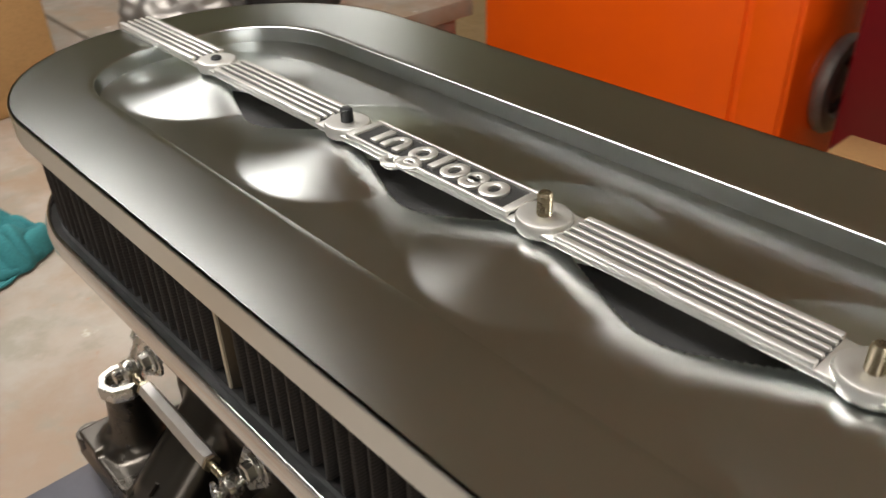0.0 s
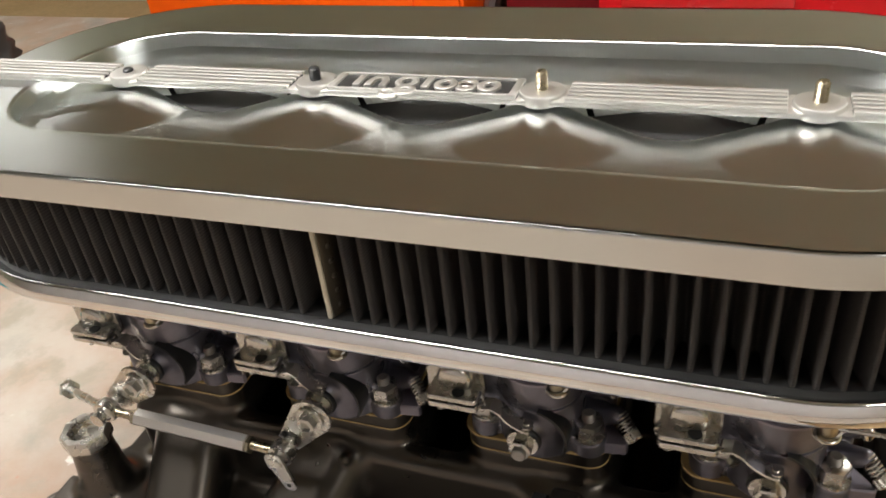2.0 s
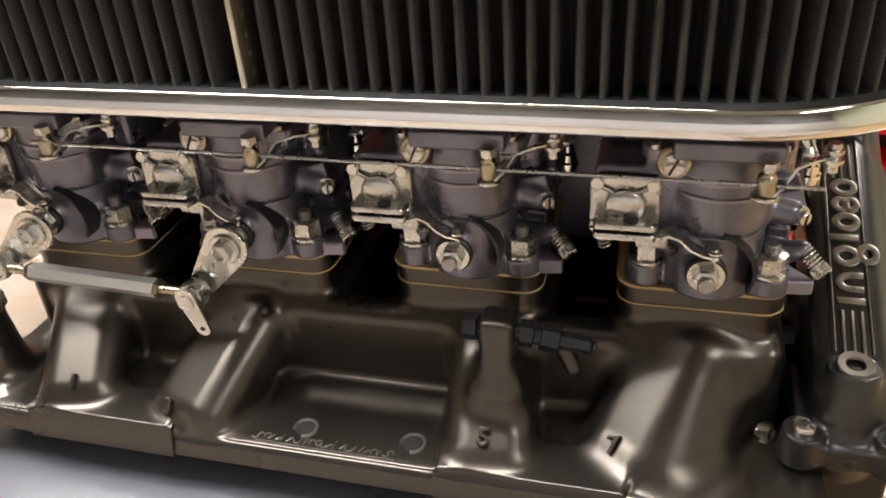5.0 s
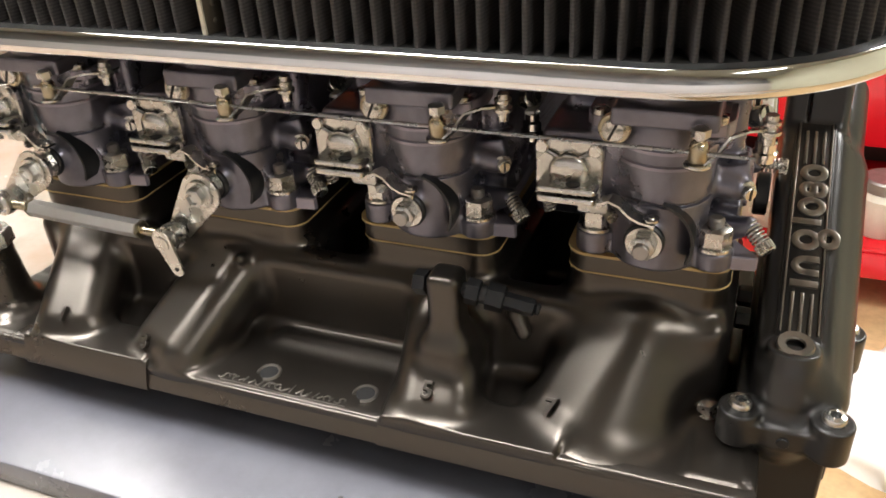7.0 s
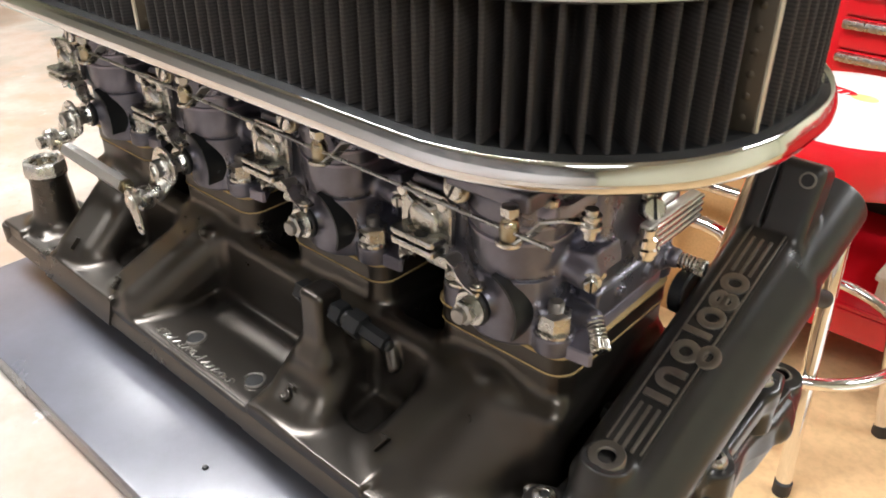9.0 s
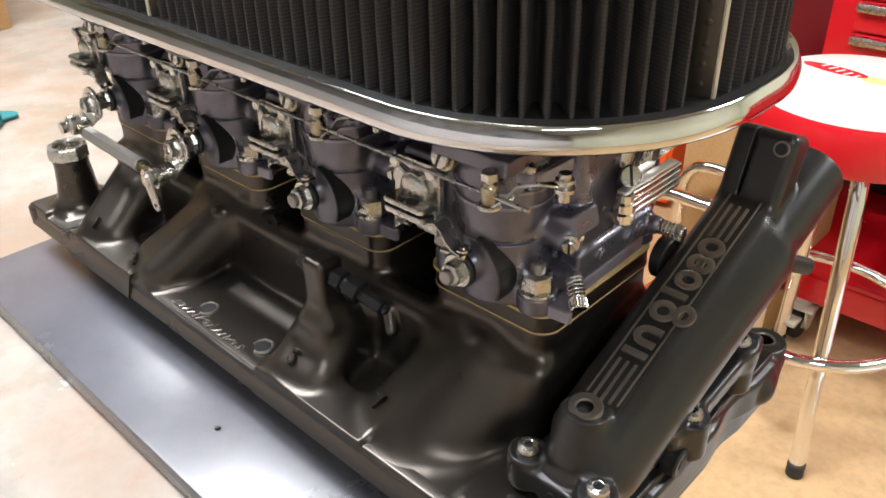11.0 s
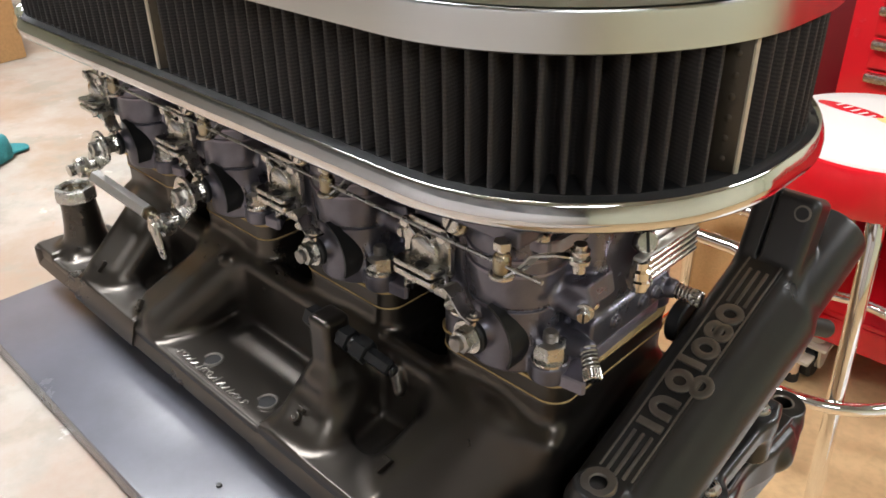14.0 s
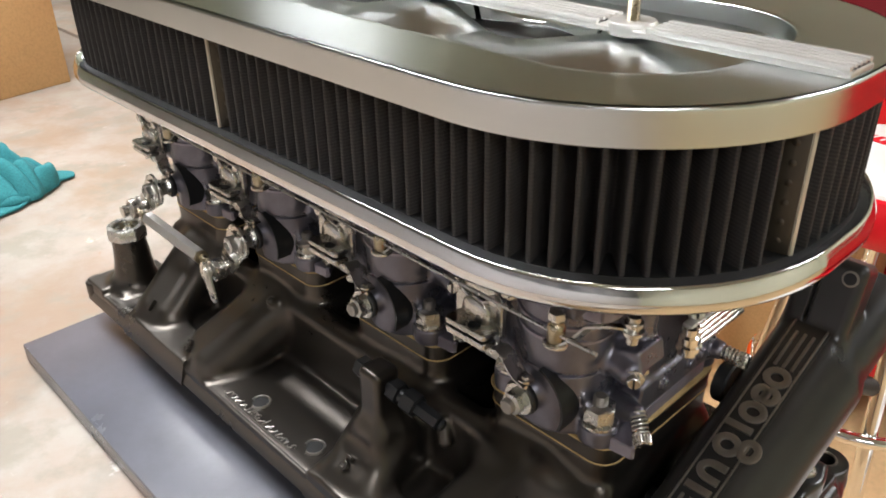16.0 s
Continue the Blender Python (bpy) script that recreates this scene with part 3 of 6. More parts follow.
RUNNERS = [runner((-0.188, -0.044, 0.106), (-0.171, -0.121, 0.050), (0.027, 0.0265), r=0.018),
           runner((-0.073, -0.044, 0.105), (-0.104, -0.121, 0.051), (0.028, 0.0290), r=0.018),
           runner((0.077, -0.044, 0.104), (0.087, -0.122, 0.047), (0.024, 0.0255), r=0.016),
           ]
LAST = runner((0.181, -0.046, 0.111), (0.147, -0.106, 0.045), (0.028, 0.0270), 0.024, r=0.018)
FLANK = runner((0.204, -0.042, 0.088), (0.164, -0.112, 0.036), (0.024, 0.0230), r=0.017)


def last_runner(P):
    return blend(LAST(P), FLANK(P), 0.024)


def f_web(P):
    return d_box(P, (0.212, 0.0, 0.062), (0.017, 0.046, 0.034), 0.004)


def pad(x):
    return lambda P: d_slab(P, x, CARB_Y, 0.084, 0.1150, 0.0424, 0.0529, 0.014, 0.0018)


PADS = [pad(x) for x in CARB_X]


def f_post(P):
    out = d_box(P, (0.0875, -0.0805, 0.092), (0.0092, 0.0095, 0.0310), 0.0042)
    return blend(out, d_box(P, (0.086, -0.082, 0.066), (0.0135, 0.0120, 0.016), 0.006), 0.014)


def f_neck(P):
    return blend(d_bar(P, (-0.246, -0.090, 0.034), (-0.246, -0.088, 0.070), 0.0225, 0.0135), d_rod(P, (-0.246, -0.088, 0.05), (-0.246, -0.088, 0.090), 0.0145), 0.006)


def f_plug(P):
    return d_bar(P, (-0.058, -0.060, 0.092), (-0.058, -0.064, 0.0955), 0.0032)


def f_manifold(P):
    out = blend(f_plenum(P), f_flange(P), 0.010)
    out = blend(out, f_web(P), 0.006)
    out = blend(out, last_runner(P), 0.014)
    for r in RUNNERS:
        out = blend(out, r(P), 0.009)
    for q in PADS:
        out = blend(out, q(P), 0.007)
    out = blend(out, f_post(P), 0.008)
    out = blend(out, f_plug(P), 0.004)
    out = blend(out, d_bar(P, (0.119, -0.058, 0.086), (0.125, -0.062, 0.076), 0.0050, 0.0042), 0.003)
    # deep wells between the carburetor pads
    for x in (-0.125, 0.0, 0.125):
        out = carve(out, d_box(P, (x, 0.003, 0.085), (0.0155, 0.0440, 0.040), 0.006), 0.003)
    # machined foot of the flange: a straight lip and a flat underside
    y = np.abs(P[1])
    out = carve(out, np.float32(0.1215) - y, 0.0022)
    out = carve(out, np.maximum(P[2] - np.float32(0.0285), np.float32(0.068) - y) + P[0] * 0, 0.0015)
    return blend(out, f_neck(P), 0.010)


def half_of(f, side):
    return lambda P: np.where(P[1] * side > 0, f(P), np.float32(1))


cast(manifold, f_manifold, (-0.292, -0.128, 0.018), (0.262, 0.128, 0.128), 0.0016,
     [("plenum", "", lambda P: np.minimum(f_plenum(P), f_web(P))), ("mounting_flange", "", f_flange), ("filler_neck", "", f_neck), ("bracket_post", "", f_post)]
     + [("runner", "", half_of(r, s)) for r in RUNNERS + [last_runner] for s in (-1, 1)] + [("carburetor_pad", "", q) for q in PADS], CAST)
# machined lip along the front of the flange, thicker under the runner feet
for xa, xb, ya, za, zt in ((-0.2750, 0.2560, -0.1222, 0.0282, 0.0428), (-0.2000, -0.1010, -0.1235, 0.0275, 0.0472), (0.0570, 0.2550, -0.1228, 0.0278, 0.0446)):
    side = [(-0.1120, za), (ya - 0.0012, za), (ya - 0.0021, za + 0.0008), (ya - 0.0020, za + 0.0020), (ya + 0.0024, zt - 0.0020), (ya + 0.0032, zt - 0.0006), (ya + 0.0046, zt), (-0.1120, zt)]
    verts = [(x, y, z) for x in (xa, xb) for y, z in side]
    k = len(side)
    part("flange_lip", Geo().add(verts, [tuple(range(k)), tuple(range(2 * k - 1, k - 1, -1))] + [(i, (i + 1) % k, k + (i + 1) % k, k + i) for i in range(k)]), CAST, manifold, angle=50)
# slanted port faces under the flange
for s in (-1, 1):
    side = [(s * 0.1150, 0.0286), (s * 0.0860, 0.0035), (s * 0.0560, 0.0035), (s * 0.0560, 0.0286)]
    verts = [(x, y, z) for x in (-0.262, 0.246) for y, z in side]
    part("port_face", Geo().add(verts, [(0, 1, 2, 3), (7, 6, 5, 4)] + [(i, (i + 1) % 4, 4 + (i + 1) % 4, 4 + i) for i in range(4)]), CAST, manifold)
# end rails on which the casting rests
for ex in (-0.240, 0.234):
    part("end_rail", Geo().box((ex, 0, 0.0135), (0.020, 0.19, 0.027), 0.003), CAST, manifold)
part("valley_cover", Geo().box((0, 0, 0.0150), (0.44, 0.13, 0.028), 0.004), CAST, manifold)
neck = part("neck_rim", Geo().lathe([(0.0075, 0.088), (0.0140, 0.088), (0.0172, 0.0905), (0.0172, 0.0985), (0.0160, 0.1005), (0.0118, 0.1005), (0.0108, 0.0995), (0.0106, 0.091), (0, 0.091)], 8,
                                    Matrix.Translation((-0.246, -0.088, 0))), ZINC, manifold, "plated hexagonal filler neck rim")
part("thread", Geo().lathe([(0.0108, 0.0912), (0.0098, 0.094), (0.0104, 0.0965), (0.0098, 0.0985)], 20, Matrix.Translation((-0.246, -0.088, 0))), BRASS, neck)


def on_casting(x, y):
    """The height and the normal of the casting's upper surface over (x, y)."""
    zs = np.linspace(0.115, 0.02, 400, dtype=np.float32)
    f = f_manifold([np.full(400, x, np.float32), np.full(400, y, np.float32), zs])
    z, e = float(zs[int(np.argmax(f < 0))]), 0.001
    at = np.array([[x + e, y, z], [x - e, y, z], [x, y + e, z], [x, y - e, z], [x, y, z + e], [x, y, z - e]], np.float32)
    v = f_manifold(list(at.T))
    return z, Vector((v[0] - v[1], v[2] - v[3], v[4] - v[5])).normalized()


def number(text, x, y, size):
    cu = bpy.data.curves.new("runner_number", "FONT")
    cu.body, cu.size, cu.extrude, cu.bevel_depth, cu.align_x, cu.align_y = text, size, 0.0013, 0.0004, "CENTER", "CENTER"
    tmp = bpy.data.objects.new("runner_number", cu)
    scene.collection.objects.link(tmp)
    bpy.context.view_layer.update()
    me = bpy.data.meshes.new_from_object(tmp.evaluated_get(bpy.context.evaluated_depsgraph_get()))
    bpy.data.objects.remove(tmp)
    z, n = on_casting(x, y)
    n = (n + Vector((0, -0.75, 0.70))).normalized()
    right = Vector((1, 0, 0)) - n * n.x
    right.normalize()
    up = n.cross(right)
    x, y, z = Vector((x, y, z)) + n * 0.0017
    m = Matrix(((right.x, up.x, n.x, x), (right.y, up.y, n.y, y), (right.z, up.z, n.z, z), (0, 0, 0, 1)))
    g = Geo().add([v.co[:] for v in me.vertices], [tuple(p.vertices) for p in me.polygons], m)
    part("runner_number", g, CAST, manifold, "raised cast number")


number("1", -0.172, -0.1075, 0.013)
number("3", -0.105, -0.1110, 0.013)
number("5", 0.083, -0.1060, 0.0135)
number("7", 0.1500, -0.0965, 0.0135)
ear = part("flange_ear", Geo().cyl((-0.2740, -0.1130, 0.0300), (-0.2740, -0.1130, 0.0445), 0.0110, 20, bev=0.0012), CAST, manifold)
part("ear_rim", Geo().tube([(-0.2740 + 0.0058 * math.cos(a), -0.1130 + 0.0058 * math.sin(a), 0.0446) for a in [2 * math.pi * i / 20 for i in range(20)]], 0.0008, 6, closed=True), WORN, ear)
part("ear_hole", Geo().cyl((-0.2740, -0.1130, 0.0440), (-0.2740, -0.1130, 0.0447), 0.0052, 18), BLACK, ear)
# bolt seats and the raised script on the flange, as plain strokes
for bx in (-0.024, 0.041):
    g = Geo().tube([(bx + 0.0068 * math.cos(a), -0.1020 + 0.0068 * math.sin(a), 0.0430) for a in [radians(200 - 290 * i / 14) for i in range(15)]], 0.0011, 6)
    seat = part("bolt_seat", g, WORN, manifold)
    part("seat_recess", Geo().cyl((bx, -0.1020, 0.0415), (bx, -0.1020, 0.0431), 0.0056, 18), BLACK, seat)
script, pen = Geo(), random.Random(4)
x = -0.053
while x < 0.031:
    high, lean = pen.uniform(0.0026, 0.0072), pen.uniform(0.0010, 0.0034)
    y = -0.1150 + pen.uniform(0.0, 0.0012)
    if pen.random() < 0.45:
        turn_ = pen.choice((-1, 1))
        script.tube([(x + 0.0019 + 0.0019 * math.cos(a), y + 0.0021 + 0.0021 * math.sin(a), 0.0429) for a in [radians(turn_ * 30 * i) for i in range(pen.randint(6, 11))]], 0.00055, 6)
    else:
        script.tube([(x, y, 0.0429), (x + lean * 0.6, y + high * 0.5, 0.0430), (x + lean, y + high, 0.0429)], [0.0007, 0.0005, 0.0004], 6)
    x += pen.uniform(0.0026, 0.0046)
script.tube([(-0.050, -0.1158, 0.0428), (-0.010, -0.1164, 0.0428), (0.034, -0.1156, 0.0428)], 0.0005, 6)
part("cast_script", script, WORN, manifold, "raised flowing strokes cast on the flange")
# black fittings through the bracket post
fit_bits = part("cross_bolt", Geo().hexa((0.0768, -0.0800, 0.1130), (0.0690, -0.0795, 0.1125), 0.0125).cyl((0.0700, -0.0800, 0.1130), (0.1020, -0.0795, 0.1120), 0.0042, 14), BLACK_STEEL, manifold, "black hexagon bolt through the post")
part("nut", Geo().hexa((0.0985, -0.0795, 0.1118), (0.1060, -0.0788, 0.1105), 0.0125), BLACK_STEEL, fit_bits)
part("collar", Geo().cyl((0.1060, -0.0788, 0.1105), (0.1095, -0.0785, 0.1100), 0.0050, 14), BLACK_STEEL, fit_bits)
part("nut", Geo().hexa((0.1095, -0.0785, 0.1100), (0.1190, -0.0775, 0.1080), 0.0135), BLACK_STEEL, fit_bits)
part("plug", Geo().hexa((0.1180, -0.0776, 0.1082), (0.1350, -0.0757, 0.1045), 0.0085), BLACK_STEEL, fit_bits)
part("plug_tip", Geo().cyl((0.1350, -0.0757, 0.1045), (0.1380, -0.0753, 0.1038), 0.0034, 12, bev=0.001), BLACK_STEEL, fit_bits)
fl_bolt = part("flange_bolt", Geo().cyl((0.226, -0.060, 0.040), (0.226, -0.060, 0.0462), 0.0090, 18, bev=0.001).hexa((0.226, -0.060, 0.0462), (0.226, -0.060, 0.0525), 0.0115), ZINC, manifold, "zinc flange bolt")

# ---- carburetors ----
CX = CARB_X[3]
carb = thing("carburetor", (CX, CARB_Y, 0.1145), "grey twin-barrel downdraft carburetor with bright pump cover and nuts", "carburetor", "carburetors in a row")
part("lower_gasket", Geo().prism(rounded(0.0428, 0.0533, 0.012, 8, CX, CARB_Y), 0.1149, 0.1157), GASKET, carb, "thin tan gasket")
part("spacer", Geo().prism(rounded(0.0424, 0.0529, 0.012, 8, CX, CARB_Y), 0.1156, 0.1262, bev=0.0008), CAST, carb, "black spacer block")
part("gasket", Geo().prism(rounded(0.0430, 0.0540, 0.012, 8, CX, CARB_Y - 0.0006), 0.1262, 0.1278), GASKET, carb, "tan paper gasket")


def f_carb(P):
    x, y = CX, CARB_Y
    out = d_slab(P, x, y, 0.1290, 0.1345, 0.0360, 0.0460, 0.018, 0.0015)
    barrels = np.minimum(d_rod(P, (x + 0.003, -0.036, 0.128), (x + 0.003, -0.036, 0.218), 0.0245, 0.002), d_rod(P, (x, 0.047, 0.128), (x, 0.047, 0.218), 0.0245, 0.002))
    # the joint line round the barrels
    ring = np.abs(P[2] - np.float32(0.1655)) - np.float32(0.0007)
    barrels = np.maximum(barrels, -np.maximum(ring, -barrels - np.float32(0.0012)))
    out = blend(out, barrels, 0.006)
    out = blend(out, d_box(P, (x - 0.006, 0.018, 0.176), (0.0455, 0.040, 0.036), 0.006), 0.005)
    out = blend(out, d_box(P, (x - 0.030, -0.030, 0.178), (0.026, 0.022, 0.019), 0.004), 0.005)
    out = blend(out, d_box(P, (x, y + 0.004, 0.201), (0.032, 0.057, 0.0055), 0.002), 0.002)
    out = blend(out, d_box(P, (x + 0.004, -0.050, 0.212), (0.024, 0.016, 0.0045), 0.0015), 0.003)
    for dx, yy, top in ((0.0315, -0.0440, 0.1385), (-0.0285, -0.0420, 0.1405), (0.0315, 0.0510, 0.1385), (-0.0285, 0.0510, 0.1405)):
        out = blend(out, d_rod(P, (x + dx, yy, 0.128), (x + dx, yy, top), 0.0100, 0.0012), 0.003)
    out = blend(out, d_bar(P, (x, -0.040, 0.1495), (x, -0.0600, 0.1495), 0.0090, 0.0075), 0.004)
    out = blend(out, d_bar(P, (x + 0.020, -0.030, 0.170), (x + 0.038, -0.032, 0.1670), 0.0085, 0.0070), 0.004)
    out = blend(out, d_box(P, (x + 0.033, -0.022, 0.1715), (0.0115, 0.0110, 0.0062), 0.0015, Matrix.Rotation(radians(-14), 3, "Y")), 0.003)
    out = blend(out, d_bar(P, (x + 0.030, -0.028, 0.139), (x + 0.0465, -0.0345, 0.1470), 0.0080, 0.0050), 0.004)
    out = blend(out, d_bar(P, (x + 0.030, 0.045, 0.142), (x + 0.0460, 0.0450, 0.1450), 0.0080, 0.0055), 0.004)
    # flat side along the float bowl, with round bosses
    out = blend(out, d_box(P, (x + 0.036, 0.012, 0.145), (0.0060, 0.036, 0.0085), 0.002), 0.003)
    for yy in (-0.004, 0.022, 0.034):
        out = blend(out, d_rod(P, (x + 0.036, yy, 0.146), (x + 0.0445, yy, 0.146), 0.0035, 0.0008), 0.0015)
    for yy in (-0.044, -0.024):
        out = blend(out, d_bar(P, (x + 0.022, yy, 0.176), (x + 0.022, yy, 0.197), 0.0045), 0.003)
    # rear bowl that closes the gap to the next carburetor
    out = blend(out, d_box(P, (x - 0.060, 0.052, 0.157), (0.0330, 0.012, 0.058), 0.003), 0.004)
    # stacks up to the filter base
    for yy in (-0.036, 0.047):
        out = blend(out, d_rod(P, (x, yy, 0.204), (x, yy, 0.242), 0.0235, 0.002), 0.004)
    return out


plate = [(CX - 0.0390, -0.0390), (CX - 0.0330, -0.0468), (CX + 0.0330, -0.0478), (CX + 0.0525, -0.0455), (CX + 0.0535, -0.0435), (CX + 0.0420, -0.0300), (CX + 0.0400, 0.0440), (CX + 0.0330, 0.0520), (CX - 0.0330, 0.0520), (CX - 0.0390, 0.0430)]
part("base_plate", Geo().prism(plate, 0.1278, 0.1352, bev=0.0009), PLATE, carb, "purple-grey alloy base plate with a pointed ear")
cast(carb, f_carb, (CX - 0.096, -0.074, 0.0970), (CX + 0.062, 0.078, 0.244), 0.00125, [("body", "", lambda P: P[0] * 0)], BODY)


part("bowl_lid", Geo().prism(rounded(0.0345, 0.0590, 0.010, 5, CX, CARB_Y + 0.004), 0.2000, 0.2062, bev=0.0010), PLATE, carb, "purple-grey bowl lid")
part("lid_seam", Geo().prism(rounded(0.0335, 0.0580, 0.010, 5, CX, CARB_Y + 0.004), 0.1982, 0.2000), BLACK_STEEL, carb)
for dx, yy in ((0.0270, -0.0490), (-0.0270, -0.0490), (0.0280, 0.0100)):
    sc = part("lid_screw", Geo().cyl((CX + dx, yy, 0.2062), (CX + dx, yy, 0.2098), 0.0042, 14, bev=0.0006), ZINC, carb)
    part("slot", Geo().box((CX + dx, yy, 0.2099), (0.0068, 0.0010, 0.0007)), BLACK_STEEL, sc)
for k in range(2):
    part("barrel_band", Geo().lathe([(0.0244, 0), (0.0258, 0.0006), (0.0258, 0.0022), (0.0244, 0.0028)], 32, Matrix.Translation((CX + 0.003, -0.036, 0.1840 + 0.0080 * k))), PLATE, carb)


def stud_nut(x, y, z, parent, stud=0.008):
    n = part("stud_nut", Geo().hexa((x, y, z + 0.0016), (x, y, z + 0.0115), 0.0148), ZINC, parent, "zinc hexagon nut")
    part("washer", Geo().cyl((x, y, z), (x, y, z + 0.0016), 0.0094, 20), ZINC, n)
    prof = [(0, 0)] + [(0.0040 if i % 2 else 0.0036, stud * i / 12) for i in range(13)] + [(0.0030, stud + 0.0007), (0, stud + 0.0007)]
    part("stud", Geo().lathe(prof, 14, Matrix.Translation((x, y, z + 0.0115))), GREY_METAL, n)


stud_nut(CX + 0.0315, -0.0440, 0.1385, carb, 0.0045)
stud_nut(CX - 0.0285, -0.0420, 0.1405, carb, 0.003)
stud_nut(CX + 0.0315, 0.0510, 0.1385, carb, 0.0045)
stud_nut(CX - 0.0285, 0.0510, 0.1405, carb)
# throttle shaft end
shaft = part("throttle_shaft", Geo().cyl((CX, -0.058, 0.1495), (CX, -0.0795, 0.1495), 0.0042, 14, bev=0.0006), GREY_METAL, carb)
part("shaft_washer", Geo().cyl((CX, -0.0655, 0.1495), (CX, -0.0690, 0.1495), 0.0100, 24, bev=0.0008), BLACK_STEEL, shaft)
part("tab_washer", Geo().cyl((CX, -0.0690, 0.1495), (CX, -0.0703, 0.1495), 0.0088, 20), ZINC, shaft)
part("shaft_nut", Geo().hexa((CX, -0.0703, 0.1495), (CX, -0.0765, 0.1495), 0.0112, 0.0042), ZINC, shaft, "bright hexagon shaft nut")
arc = [(CX + 0.0225 * math.cos(radians(a)), -0.0560, 0.1465 + 0.0225 * math.sin(radians(a))) for a in range(72, -33, -7)]
part("throttle_quadrant", Geo().strap(arc, 0.0145, 0.0014, (0, 1, 0)).box((CX + 0.006, -0.0480, 0.160), (0.018, 0.0020, 0.020), 0.0008), BLACK_STEEL, carb, "black curved throttle quadrant")
# accelerator pump
px, pz, py = CX - 0.0405, 0.1790, -0.0535
cover = part("pump_cover", Geo().prism(rounded(0.0168, 0.0152, 0.006, 5), 0, 0.0040, Matrix.Translation((px, py, pz)) @ AXIS["-y"], 0.0008), BRIGHT_ALLOY, carb, "bright cast pump cover")
part("dome", Geo().lathe([(0.0105, 0), (0.0102, 0.0022), (0.0085, 0.0040), (0.004, 0.0048), (0, 0.005)], 20, Matrix.Translation((px + 0.0005, py - 0.0040, pz - 0.0005)) @ AXIS["-y"]), BRIGHT_ALLOY, cover)
part("rib", Geo().box((px - 0.001, py - 0.0062, pz - 0.0065), (0.0240, 0.0065, 0.0022), 0.0007), BRIGHT_ALLOY, cover)
part("rib", Geo().box((px + 0.002, py - 0.0062, pz - 0.0112), (0.0280, 0.0065, 0.0024), 0.0007), BRIGHT_ALLOY, cover)
part("rib", Geo().tube([(px - 0.012, py - 0.0045, pz + 0.010), (px - 0.004, py - 0.0055, pz + 0.0065), (px + 0.005, py - 0.0055, pz + 0.0070), (px + 0.012, py - 0.0045, pz + 0.0105)], 0.0014, 8), BRIGHT_ALLOY, cover)
for sx in (-1, 1):
    for sz in (-1, 1):
        c = (px + sx * 0.0132, py - 0.0040, pz + sz * 0.0118)
        s = part("cover_screw", Geo().cyl(c, (c[0], c[1] - 0.0030, c[2]), 0.0034, 14, bev=0.0006), ZINC, cover)
        part("slot", Geo().box((c[0], c[1] - 0.0031, c[2]), (0.0056, 0.0006, 0.0009), 0, None), BLACK_STEEL, s) if (sx, sz) == (-1, -1) else None
shelf = [(x_, y_) for x_, y_ in rounded(0.0150, 0.0068, 0.003, 4, px + 0.001, py - 0.0095)]
part("shelf", Geo().prism(shelf, pz - 0.0130, pz - 0.0098, bev=0.0006), BRIGHT_ALLOY, cover)
part("shelf", Geo().prism(shelf, pz - 0.0075, pz - 0.0048, bev=0.0008), BRIGHT_ALLOY, cover)
part("shelf_pin", Geo().cyl((px + 0.004, py - 0.0110, pz - 0.0049), (px + 0.004, py - 0.0110, pz - 0.0042), 0.0036, 16), BLACK_STEEL, cover)
part("return_spring", helix((px - 0.010, py - 0.006, pz - 0.0130), (px - 0.008, py - 0.006, pz - 0.0230), 0.0030, 5, 0.0006), ZINC, cover)
part("pump_link", Geo().box((CX - 0.0265, -0.0605, 0.1630), (0.0150, 0.0085, 0.0065), 0.001).cyl((CX - 0.0200, -0.0600, 0.1600), (CX - 0.0160, -0.0655, 0.1590), 0.0030, 12), BRIGHT_ALLOY, carb, "bright pump link block")
lever = [(CX - 0.0230, -0.0620, 0.1660), (CX - 0.0180, -0.0630, 0.1685), (CX - 0.0130, -0.0640, 0.1672), (CX - 0.0075, -0.0655, 0.1630), (CX - 0.0020, -0.0670, 0.1612), (CX + 0.0050, -0.0685, 0.1610)]
pl = part("pump_lever", Geo().strap(lever, 0.0092, 0.0012, (0.1, 1, 0)), ZINC, carb, "bent steel pump lever")
part("lever_pin", Geo().cyl((CX + 0.0025, -0.0680, 0.1640), (CX + 0.0025, -0.0680, 0.1545), 0.0020, 12, bev=0.0004).cyl((CX + 0.0025, -0.0680, 0.1620), (CX + 0.0025, -0.0680, 0.1632), 0.0040, 14), ZINC, pl)
# large slotted plug by the bowl lid
c = Vector((CX - 0.0190, -0.0560, 0.2030))
plug = part("slotted_plug", Geo().cyl(c, c + Vector((0, -0.0035, 0)), 0.0078, 22, bev=0.0006), BRASS, carb, "brass washer and slotted plug")
part("plug_screw", Geo().cyl(c + Vector((0, -0.0035, 0)), c + Vector((0, -0.0062, 0)), 0.0056, 20, bev=0.0007), ZINC, plug)
part("slot", Geo().box(c + Vector((0, -0.0063, 0)), (0.0012, 0.0006, 0.0098), 0, Matrix.Translation(c) @ Matrix.Rotation(radians(25), 4, "Y") @ Matrix.Translation(-c)), BLACK_STEEL, plug)
